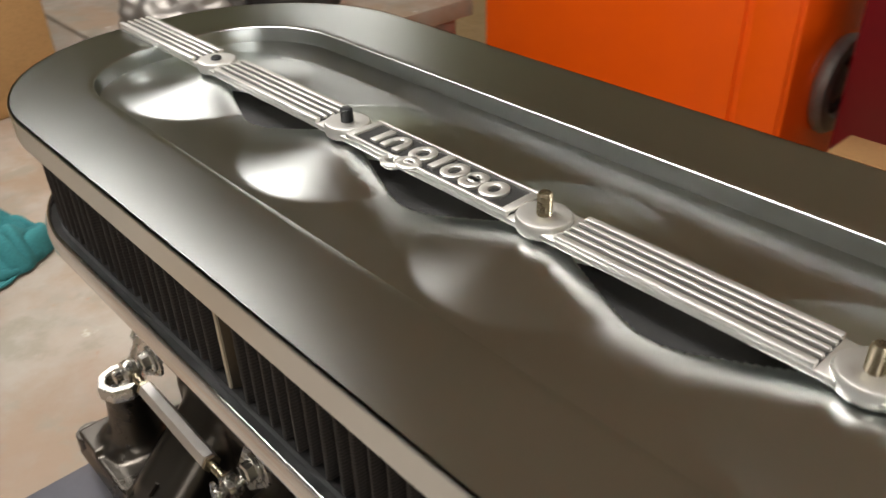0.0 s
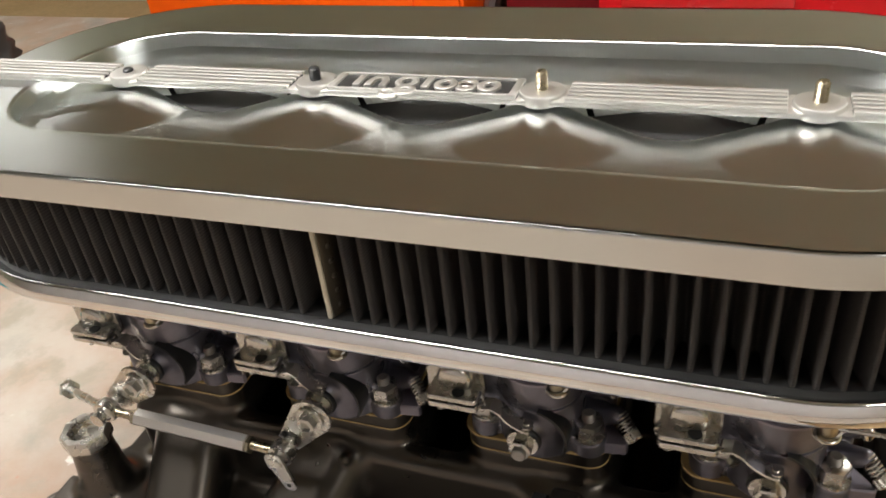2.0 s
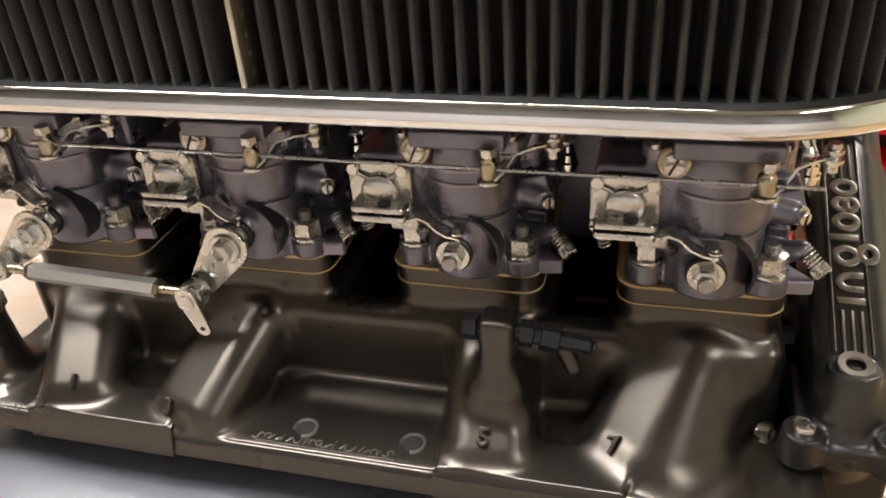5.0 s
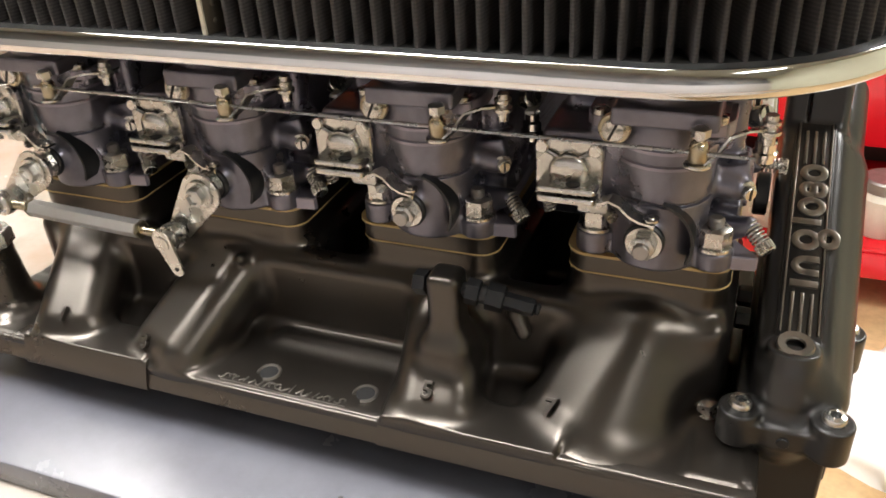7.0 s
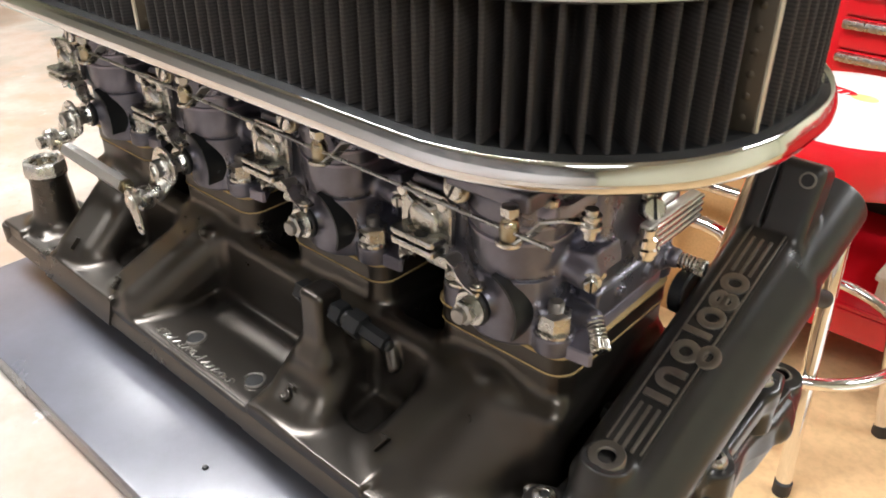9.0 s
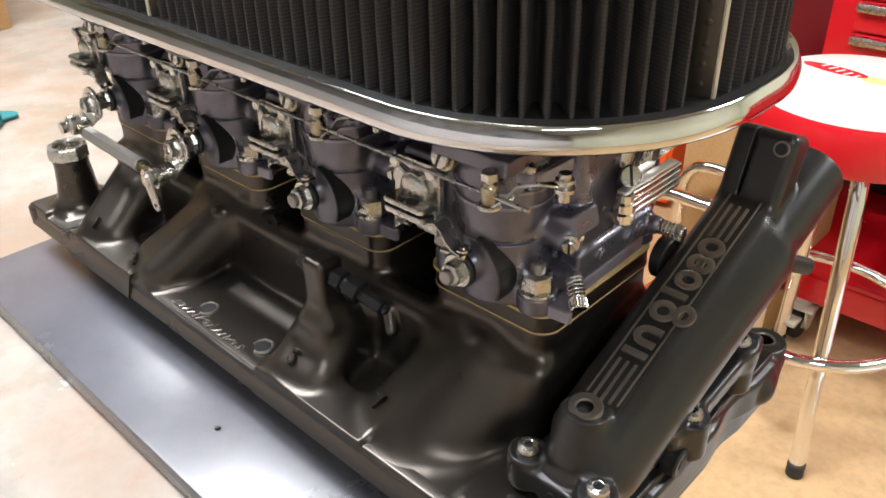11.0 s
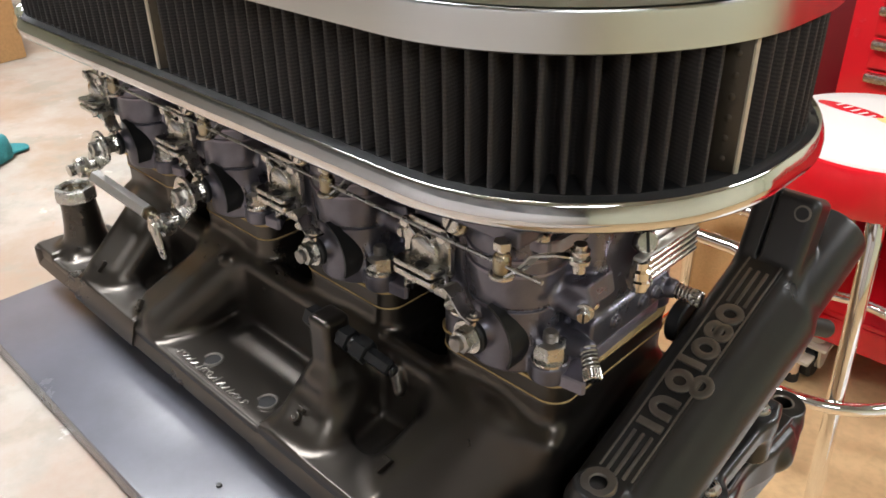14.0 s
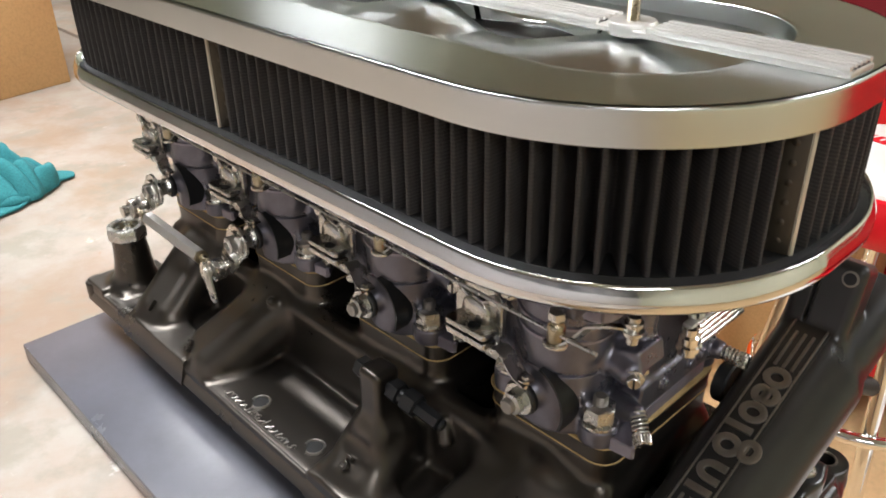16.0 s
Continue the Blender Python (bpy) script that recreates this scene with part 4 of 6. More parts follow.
# idle jet holder and mixture screws
e0, e1 = Vector((CX + 0.0375, -0.0270, 0.1675)), Vector((CX + 0.0455, -0.0385, 0.1662))
way = (e1 - e0).normalized()
jet = part("idle_jet", Geo().hexa(e0, e0 + way * 0.0050, 0.0128), ZINC, carb, "plated idle jet holder")
part("jet_tip", Geo().cyl(e0 + way * 0.0045, e1, 0.0036, 14, bev=0.0006), ZINC, jet)
turned = way.to_track_quat("Z", "Y").to_matrix().to_4x4()
part("jet_collar", Geo().lathe([(0.0036, 0), (0.0052, 0.0004), (0.0052, 0.0016), (0.0036, 0.0020)], 16, Matrix.Translation(e0 + way * 0.0085) @ turned), ZINC, jet)
part("slot", Geo().box((0, 0, 0.0001), (0.0010, 0.0062, 0.0006), 0, Matrix.Translation(e1) @ turned), BLACK_STEEL, jet)


def mixture(a, b, knob):
    a, b = Vector(a), Vector(b)
    w = (b - a).normalized()
    s = part("mixture_screw", Geo().cyl(a, b, 0.0022, 10), ZINC, carb, "spring-loaded mixture screw")
    part("spring", helix(a, b, 0.0040, 5.5, 0.0006), ZINC, s)
    grip = [((0.0047 if i % 2 else 0.0042) * math.cos(2 * math.pi * i / 36), (0.0047 if i % 2 else 0.0042) * math.sin(2 * math.pi * i / 36)) for i in range(36)]
    part("knob", Geo().prism(grip, 0.0003, knob, Matrix.Translation(b) @ w.to_track_quat("Z", "Y").to_matrix().to_4x4(), 0.0007), ZINC, s, "knurled knob", angle=20)
    part("slot", Geo().box((0, 0, knob + 0.0001), (0.0011, 0.0076, 0.0006), 0, Matrix.Translation(b) @ w.to_track_quat("Z", "Y").to_matrix().to_4x4()), BLACK_STEEL, s)


mixture((CX + 0.0470, -0.0345, 0.1478), (CX + 0.0540, -0.0405, 0.1415), 0.0055)
mixture((CX + 0.0470, 0.0450, 0.1452), (CX + 0.0590, 0.0450, 0.1450), 0.0050)
# choke lever with the rod clamp
strap = [(CX + 0.0160, -0.0690, 0.1935), (CX + 0.0235, -0.0690, 0.1935), (CX + 0.0290, -0.0660, 0.1985), (CX + 0.0340, -0.0620, 0.2060), (CX + 0.0420, -0.0560, 0.2072), (CX + 0.0500, -0.0500, 0.2065)]
choke = part("choke_lever", Geo().strap(strap, 0.0062, 0.0011, (0.35, 0.9, 0)), ZINC, carb, "bent plated choke lever")
part("lever_pivot", Geo().cyl((CX + 0.0490, -0.0505, 0.1990), (CX + 0.0490, -0.0505, 0.2130), 0.0030, 12).cyl((CX + 0.0490, -0.0505, 0.2040), (CX + 0.0490, -0.0505, 0.2058), 0.0050, 16).cyl((CX + 0.0490, -0.0505, 0.2085), (CX + 0.0490, -0.0505, 0.2102), 0.0044, 16), ZINC, choke)
kx = CX + 0.0205
clamp = part("rod_clamp", Geo().lathe([(0, 0.1950), (0.0036, 0.1950), (0.0044, 0.1962), (0.0044, 0.2030), (0.0038, 0.2046), (0.0028, 0.2056), (0, 0.2058)], 18, Matrix.Translation((kx, -0.0690, 0))), BRASS, carb, "yellow-plated rod clamp")
part("clamp_washer", Geo().cyl((kx, -0.0690, 0.1928), (kx, -0.0690, 0.1948), 0.0062, 20, bev=0.0006), ZINC, clamp)
part("clamp_screw", Geo().hexa((kx, -0.0690, 0.2075), (kx, -0.0690, 0.2120), 0.0076).cyl((kx, -0.0690, 0.2050), (kx, -0.0690, 0.2080), 0.0024, 10), ZINC, clamp)
# bright ribbed linkage bracket at the lid's other side
bx, by, bz = CX + 0.0490, 0.0270, 0.1760
brk = part("side_bracket", Geo().box((bx - 0.0010, by, bz), (0.0060, 0.0520, 0.0150), 0.0012), SATIN_BAR, carb, "bright ribbed alloy bracket")
for k in range(4):
    part("rib", Geo().cyl((bx + 0.0030, by - 0.022, bz - 0.0057 + 0.0038 * k), (bx + 0.0030, by + 0.025, bz - 0.0057 + 0.0038 * k), 0.0016, 10), CHROME, brk)
part("bracket_cap", Geo().lathe([(0, -0.0110), (0.0040, -0.0110), (0.0052, -0.0095), (0.0052, -0.0070), (0.0066, -0.0062), (0.0066, -0.0040), (0.0054, -0.0032), (0.0054, 0.0010), (0.0040, 0.0022), (0.0040, 0.0060), (0, 0.0064)], 20, Matrix.Translation((bx + 0.0005, by - 0.0245, bz))), CHROME, brk)
sc = part("bracket_screw", Geo().cyl((bx - 0.008, by - 0.012, bz + 0.009), (bx - 0.0005, by - 0.0185, bz + 0.0135), 0.0058, 20, bev=0.0008), ZINC, brk, "large slotted screw")
out = Vector((0.0075, -0.0065, 0.0045)).normalized()
part("slot", Geo().box((0, 0, 0.0001), (0.0014, 0.0100, 0.0007), 0, Matrix.Translation((bx - 0.0005, by - 0.0185, bz + 0.0135)) @ out.to_track_quat("Z", "Y").to_matrix().to_4x4()), BLACK_STEEL, sc)
fin = [(by - 0.010, bz + 0.006), (by + 0.012, bz + 0.006), (by + 0.016, bz + 0.028), (by + 0.004, bz + 0.028)]
part("bracket_fin", Geo().prism([(-u, v) for u, v in reversed(fin)], -0.0016, 0.0016, Matrix.Translation((bx - 0.0060, 0, 0)) @ Matrix(((0, 0, 1, 0), (-1, 0, 0, 0), (0, 1, 0, 0), (0, 0, 0, 1))), 0.0006), CHROME, brk)
part("fin_screw", Geo().cyl((bx - 0.0045, by + 0.006, bz + 0.017), (bx - 0.0015, by + 0.006, bz + 0.017), 0.0048, 18, bev=0.0007), ZINC, brk)
part("bracket_web", Geo().box((bx - 0.0150, by - 0.006, bz + 0.014), (0.0140, 0.0200, 0.0180), 0.0030), BRIGHT_ALLOY, brk)
part("bracket_pin", Geo().cyl((bx - 0.010, by + 0.020, bz + 0.009), (bx - 0.002, by + 0.026, bz + 0.018), 0.0032, 12, bev=0.0005), CHROME, brk)

carbs = [copy_thing(carb, Matrix.Translation((x, CARB_Y, 0.1145))) for x in CARB_X[:3]] + [carb]


# ---- linkage ----
rod = part("choke_rod", Geo().tube([(-0.178, -0.0690, 0.2012), (0.232, -0.0705, 0.2000)], 0.00105, 8), ZINC, None)
tagged(rod, "long thin steel rod joining the carburetors", "rod")


def throttle_lever(x, lean, tip):
    ob = thing("throttle_lever", (x, -0.079, 0.1495), "bright plated throttle lever on a carburetor shaft", "lever", "throttle levers")
    ax, az = x, 0.1495
    ex, ez = ax + 0.034 * math.sin(radians(lean)), az - 0.034 * math.cos(radians(lean))
    dx, dz = math.cos(radians(lean)), math.sin(radians(lean))
    side = []
    for i in range(13):
        a = radians(lean + 180 * i / 12)
        side.append((ax + 0.0130 * math.cos(a), az + 0.0130 * math.sin(a)))
    side += [(ex - 0.0075 * dx, ez - 0.0075 * dz), (ex + 0.0075 * dx, ez + 0.0075 * dz)]
    part("plate", Geo().prism([(u, v) for u, v in side], 0.0795, 0.0815, Matrix.Rotation(radians(90), 4, "X"), 0.0004), ZINC, ob)
    part("collar", Geo().cyl((ax, -0.0815, az), (ax, -0.0835, az), 0.0088, 20, bev=0.0005), ZINC, ob)
    part("lever_nut", Geo().hexa((ax, -0.0835, az), (ax, -0.0890, az), 0.0105, 0.0040), ZINC, ob)
    part("ball_stud", Geo().lathe([(0, 0), (0.0036, 0), (0.0036, 0.004), (0.0062, 0.005), (0.0072, 0.009), (0.0062, 0.013), (0.004, 0.0145), (0.0048, 0.017), (0.0048, 0.020), (0, 0.0205)], 16,
                                  Matrix.Translation((ex, -0.0800, ez)) @ AXIS["-y"]), ZINC, ob)
    if tip:
        t0, t1 = Vector((ex, -0.0975, ez + 0.003)), Vector((ex + 0.007, -0.0990, ez - 0.0185))
        w = (t1 - t0).normalized()
        out = [(0.0062 * math.cos(radians(a)), 0.0062 * math.sin(radians(a))) for a in range(0, 181, 20)] + [(0.0042 * math.cos(radians(a)), -0.0215 + 0.0042 * math.sin(radians(a))) for a in range(180, 361, 20)]
        turn = Matrix.Translation(t0) @ Matrix.Rotation(radians(18), 4, "Y").inverted() @ AXIS["-y"]
        part("tip_plate", Geo().prism(out, 0, 0.0016, turn, 0.0003), ZINC, ob)
        part("tip_hole", Geo().cyl(turn @ Vector((0, -0.0205, 0.0017)), turn @ Vector((0, -0.0205, 0.0019)), 0.0014, 10), BLACK_STEEL, ob)
    return (ex, -0.0880, ez)


ball_b = throttle_lever(CARB_X[1], -38.0, True)
ball_a = throttle_lever(CARB_X[0], -50.0, False)
link = thing("throttle_link", ((ball_a[0] + ball_b[0]) / 2, -0.0890, 0.1200), "chrome adjustable turnbuckle link with rod ends", "linkage")
a, b = Vector(ball_a) + Vector((0, -0.001, 0)), Vector(ball_b) + Vector((0, -0.001, 0))
w = (b - a).normalized()
part("barrel", Geo().hexa(a + w * 0.024, b - w * 0.024, 0.0098), SATIN_BAR, link)
for s, q in ((1, a), (-1, b)):
    part("rod_end", Geo().lathe([(0.0035, -0.0045), (0.0078, -0.0040), (0.0085, 0), (0.0078, 0.0040), (0.0035, 0.0045)], 18, Matrix.Translation(q) @ AXIS["-y"]), ZINC, link)
    part("threaded_shank", Geo().cyl(q + w * s * 0.006, q + w * s * 0.026, 0.0030, 12), BRASS, link)
    part("lock_nut", Geo().hexa(q + w * s * 0.0215, q + w * s * 0.0245, 0.0100), BRASS, link)
sb = thing("link_pin", (-0.2250, -0.0800, 0.1230), "long zinc pin with a hexagon head in the rod end", "pin")
far = Vector((-0.2880, -0.0550, 0.0965))
w = (far - a).normalized()
part("shank", Geo().cyl(a + w * 0.006, far, 0.0030, 12), ZINC, sb)
part("head", Geo().hexa(far - w * 0.001, far + w * 0.006, 0.0125), ZINC, sb)


# ---- air cleaner ----
HX, HY, HR = 0.2960, 0.1240, 0.112
MX, MY = -0.0045, 0.0120
RIM_Z, SKIRT_Z, PAN_Z = 0.3215, 0.3062, 0.2505
RX, RY, RR = 0.2500, 0.0735, 0.060
RCY = 0.0055
DEEP = 0.0090
cleaner = thing("air_cleaner", (0, 0, 0.2370), "oval air cleaner with brushed aluminium lid and black pleated filter", "air cleaner")


def lid_height(x, y, step):
    """The lid's height: a flat rim, a stepped-down floor, a raised cone under each stud and a hollow under the spine between them."""
    rise = 0.0
    for sx in CARB_X:
        q = math.hypot(x - sx, y * 0.94) / 0.0520
        rise = max(rise, (math.sqrt((1 - q) ** 2 + 0.0006) + 1 - q) / 2)
    rise = min(rise, 0.88)
    mid = PITCH / 2 - abs((x - CARB_X[0]) % PITCH - PITCH / 2) if abs(x) < 0.1875 else 0.0
    edge = 0.0180 * min(1.0, max(0.0, (mid - 0.010) / 0.050)) ** 0.8
    inside = min(max((edge - abs(y)) / 0.0016 + 0.15, 0.0), 1.0) if edge > 0.0005 else 0.0
    lip = 0.00015 * math.exp(-((abs(y) - edge - 0.001) / 0.0018) ** 2) if edge > 0.002 else 0.0
    return RIM_Z - DEEP * step * (1 - rise) - 0.0006 * step - step * (0.0095 * inside * inside * (3 - 2 * inside) - lip)


N_ROUND = 640
g = Geo()


def lid_ring(hx, hy, r, z, cx=MX, cy=MY):
    k = around(hx, hy, r)
    return [(x + cx, y + cy, z) for (x, y), _ in (along(hx, hy, r, k * i / N_ROUND) for i in range(N_ROUND))]


rows = [lid_ring(HX - 0.0016, HY - 0.0016, HR - 0.0016, SKIRT_Z), lid_ring(HX, HY, HR, SKIRT_Z), lid_ring(HX, HY, HR, SKIRT_Z + 0.0006), lid_ring(HX, HY, HR, RIM_Z - 0.0022), lid_ring(HX, HY, HR, RIM_Z - 0.0016)]
for a in (30, 60, 90):
    ins = 0.0016 - 0.0016 * math.cos(radians(a))
    rows.append(lid_ring(HX - ins, HY - ins, HR - ins, RIM_Z - 0.0016 + 0.0016 * math.sin(radians(a))))
for q in (0.012, 0.3, 0.7, 0.93):
    rows.append(lid_ring(HX + (RX - HX) * q, HY + (RY - HY) * q, HR + (RR - HR) * q, RIM_Z, MX * (1 - q), MY + (RCY - MY) * q))
rim_rows = rows
verts, faces = [p for r in rim_rows for p in r], []
for k in range(len(rim_rows) - 1):
    faces += [(k * N_ROUND + i, k * N_ROUND + (i + 1) % N_ROUND, (k + 1) * N_ROUND + (i + 1) % N_ROUND, (k + 1) * N_ROUND + i) for i in range(N_ROUND)]
base, inner = len(verts) - N_ROUND, []
insets = [(0.0, 0.0), (0.0003, 0.015), (0.0006, 0.05), (0.00066, 0.08), (0.00068, 0.5), (0.00070, 0.95), (0.00071, 1.0), (0.0020, 1.0), (0.0056, 1.0)]
insets += [(0.0056 + (RY - 0.0062) * (i / 64), 1.0) for i in range(1, 65)]
for d, fall in insets:
    ex, ey = RX - d, max(RY - d, 0.0004)
    rr = max(min(RR - d, ey - 0.0001), 0.0002)
    ring = lid_ring(ex, ey, rr, 0, 0.0, RCY)
    inner.append([(x, y, lid_height(x, y, fall)) for x, y, _ in ring])
prev = base
for ring in inner:
    n = len(verts)
    verts += ring
    faces += [(prev + i, prev + (i + 1) % N_ROUND, n + (i + 1) % N_ROUND, n + i) for i in range(N_ROUND)]
    prev = n
g.add(verts, faces)
lid = part("lid", g, COVER, cleaner, "brushed aluminium lid with four raised cones", angle=50)
# the underside closes the lid; its black top stands for shade in the hollows
part("lid_shade_underside", Geo().prism(rounded(HX - 0.004, HY - 0.004, HR - 0.004, 10, MX, MY), 0.3045, 0.3103), BLACK, lid)

# ribbed spine across the lid
BAR_Y, BAR_W, BAR_Z = 0.0012, 0.0106, 0.3262
bar = part("spine", Geo().box((MX, BAR_Y, BAR_Z - 0.0034), (2 * HX - 0.004, 2 * BAR_W, 0.0028), 0.0009), SPINE, lid, "ribbed cast aluminium spine")
spans = [(MX - HX + 0.003, CARB_X[0] - 0.0125), (CARB_X[0] + 0.0125, CARB_X[1] - 0.0130), (CARB_X[2] + 0.0130, CARB_X[3] - 0.0130), (CARB_X[3] + 0.0130, HX + MX - 0.003)]
for sa, sb_ in spans:
    # dark strip laid between the ribs along each span
    part("groove_bed", Geo().box(((sa + sb_) / 2, BAR_Y, BAR_Z - 0.0016), (sb_ - sa, 0.0170, 0.0008)), PANEL, bar, "dark strip between the ribs")
    for yy, wide in ((-0.0089, 0.0034), (-0.0043, 0.0022), (0.0, 0.0022), (0.0043, 0.0022), (0.0089, 0.0034)):
        part("rib", Geo().box(((sa + sb_) / 2, BAR_Y + yy, BAR_Z - 0.0010), (sb_ - sa, wide, 0.0024), 0.0006), SPINE, bar)
sa, sb_ = CARB_X[1] + 0.0110, CARB_X[2] - 0.0110
part("badge_panel", Geo().box(((sa + sb_) / 2, BAR_Y, BAR_Z - 0.0012), (sb_ - sa, 0.0180, 0.0010)), PANEL, bar, "dark recessed badge panel")
for k in (-1, 1):
    part("badge_rail", Geo().box(((sa + sb_) / 2, BAR_Y + k * 0.0097, BAR_Z - 0.0007), (sb_ - sa, 0.0018, 0.0026), 0.0006), SPINE, bar)
for ex in (sa + 0.002, sb_ - 0.002):
    part("badge_rail", Geo().box((ex, BAR_Y, BAR_Z - 0.0007), (0.0040, 0.0190, 0.0024), 0.0006), SPINE, bar)


def badge(parent, mat, m, size):
    """A raised badge of plain strokes: bars, rings and arches of a nameplate's size; m carries x along it and y up."""
    h, w = size, 0.0016 * size / 0.010

    def bars(x, y0, y1):
        return Geo().box((x, (y0 + y1) / 2 * h, 0.0008), (w * 1.9, (y1 - y0) * h, 0.0016), 0.0003, m)

    def ring(x, y, rx, ry, a0=0, a1=360):
        n = 20
        full = a1 - a0 >= 360
        verts, faces, count = [], [], n + (not full)
        for i in range(count):
            c, s = math.cos(radians(a0 + (a1 - a0) * i / n)), math.sin(radians(a0 + (a1 - a0) * i / n))
            for e, z in ((-0.9, 0.0), (-0.9, 0.0013), (-0.6, 0.0016), (0.6, 0.0016), (0.9, 0.0013), (0.9, 0.0)):
                verts.append((x + (rx * h + e * w) * c, y * h + (ry * h + e * w) * s, z))
        for i in range(n):
            a, b = 6 * i, 6 * ((i + 1) % count)
            faces += [(a + k, a + k + 1, b + k + 1, b + k) for k in range(5)]
        if not full:
            faces += [(5, 4, 3, 2, 1, 0), tuple(range(6 * n, 6 * n + 6))]
        return Geo().add(verts, faces, m)
    k = h / 0.010
    made = [bars(-0.0285 * k, -0.5, 0.5), ring(-0.0200 * k, -0.05, 0.32, 0.42, 0, 180), bars(-0.0232 * k, -0.5, 0.0), bars(-0.0168 * k, -0.5, 0.0),
            ring(-0.0075 * k, 0.05, 0.36, 0.40), ring(-0.0060 * k, -0.75, 0.36, 0.30), bars(0.0015 * k, -0.45, 0.62),
            ring(0.0095 * k, -0.05, 0.34, 0.40), ring(0.0185 * k, 0.12, 0.28, 0.22), ring(0.0185 * k, -0.26, 0.28, 0.22), ring(0.0275 * k, -0.05, 0.34, 0.40)]
    for shape in made:
        part("raised_stroke", shape, mat, parent)


badge(bar, SPINE, Matrix.Translation((0.0, BAR_Y + 0.0002, BAR_Z - 0.0008)), 0.0128)
# raised tail of the badge that overlaps the spine's edge
part("badge_tail", Geo().tube([(-0.0150 + 0.0046 * math.cos(radians(a)), -0.0112 + 0.0036 * math.sin(radians(a)), BAR_Z - 0.0010) for a in range(0, 360, 20)], 0.0016, 8, closed=True), SPINE, bar)
for n, sx in enumerate(CARB_X):
    boss = part("stud_boss", Geo().lathe([(0, -0.0056), (0.0108, -0.0056), (0.0114, -0.0036), (0.0114, -0.0008), (0.0108, 0.0001), (0.0098, 0.0004), (0.0060, 0.0002), (0, 0.0002)], 28,
                                         Matrix.Translation((sx, BAR_Y - 0.001, BAR_Z))), SPINE, bar)
    top = (0.0014, 0.0065, 0.0092, 0.0092)[n]
    turns = 9 if n else 3
    prof = [(0, 0)]
    for i in range(turns * 2 + 1):
        prof.append((0.00315 if i % 2 else 0.00270, top * i / (turns * 2)))
    prof += [(0.0023, top + 0.0006), (0, top + 0.0006)]
    part("threaded_stud", Geo().lathe(prof, 16, Matrix.Translation((sx, BAR_Y - 0.001, BAR_Z))), BRASS if n > 1 else BLACK_STEEL, boss, "threaded yellow-zinc stud" if n > 1 else "short dark stud")

# pleated element
PX, PY, PR = 0.2920, 0.1155, 0.105
pleat_n = 152
total = around(PX, PY, PR)
verts, faces = [], []
levels = [(PAN_Z - 0.004, 0.0), (0.2780, 0.0), (SKIRT_Z + 0.003, 0.0)]
cyc = [(0.00, 0.0006), (0.06, 0.0), (0.19, 0.0), (0.25, 0.0008), (0.34, 0.0090), (0.46, 0.0180), (0.62, 0.0190), (0.79, 0.0180), (0.91, 0.0090)]
PLEAT_0 = 0.0075
SEAMS = (-0.0135, PX - PR + PR * 1.37)
pts = []
for i in range(pleat_n):
    jit = (random.random() - 0.5) * 0.12
    mid = total * (i + 0.12) / pleat_n + PLEAT_0
    mid -= total * (mid > total / 2)
    # the folds beside a seam are pressed back
    shy = any(abs(mid - k) < 0.0098 for k in SEAMS)
    for c, d in cyc:
        (x, y), (nx, ny) = along(PX, PY, PR, total * (i + c + jit) / pleat_n + PLEAT_0)
        d = max(d, 0.0150) if shy else d
        pts.append((x + MX - nx * d, y + MY - ny * d))
m_ = len(pts)
for z, _ in levels:
    wob = [(random.random() - 0.5) * 0.0005 for _ in range(m_)]
    verts += [(x, y + w2 * (0.262 < z < 0.3), z) for (x, y), w2 in zip(pts, wob)]
for k in range(len(levels) - 1):
    faces += [(k * m_ + i, k * m_ + (i + 1) % m_, (k + 1) * m_ + (i + 1) % m_, (k + 1) * m_ + i) for i in range(m_)]
element = part("filter_element", Geo().add(verts, faces), PLEAT, cleaner, "black pleated gauze filter element", angle=60)
part("inner_screen", Geo().prism(rounded(PX - 0.0205, PY - 0.0205, PR - 0.0205, 10, MX, MY), PAN_Z - 0.004, SKIRT_Z), BLACK, element)
for s, way in ((SEAMS[0], 1), (SEAMS[1], -1)):
    (x, y), (nx, ny) = along(PX, PY, PR, s)
    m = Matrix.Translation((x + MX, y + MY, 0.2775)) @ Matrix.Rotation(math.atan2(ny, nx), 4, "Z")
    clip = part("seam_clip", Geo().box((-0.0010, 0, 0), (0.0030, 0.0025, 0.054), 0.0006, m), STRIP, element, "pale metal seam clip")
    part("clip_flange", Geo().box((-0.0065, way * 0.0012, 0), (0.0110, 0.0011, 0.053), 0.0003, m @ Matrix.Rotation(radians(-way * 24), 4, "Z")), CLIP_DARK, clip)
    for k in range(6):
        part("clip_rivet", Geo().lathe([(0, 0.0005), (0.0012, 0.0003), (0.0016, 0)], 10, m @ Matrix.Rotation(radians(-way * 24), 4, "Z") @ Matrix.Translation((-0.0060, way * 0.0018, -0.021 + 0.0084 * k)) @ Matrix.Rotation(radians(-way * 90), 4, "X")), CLIP_DARK, clip)

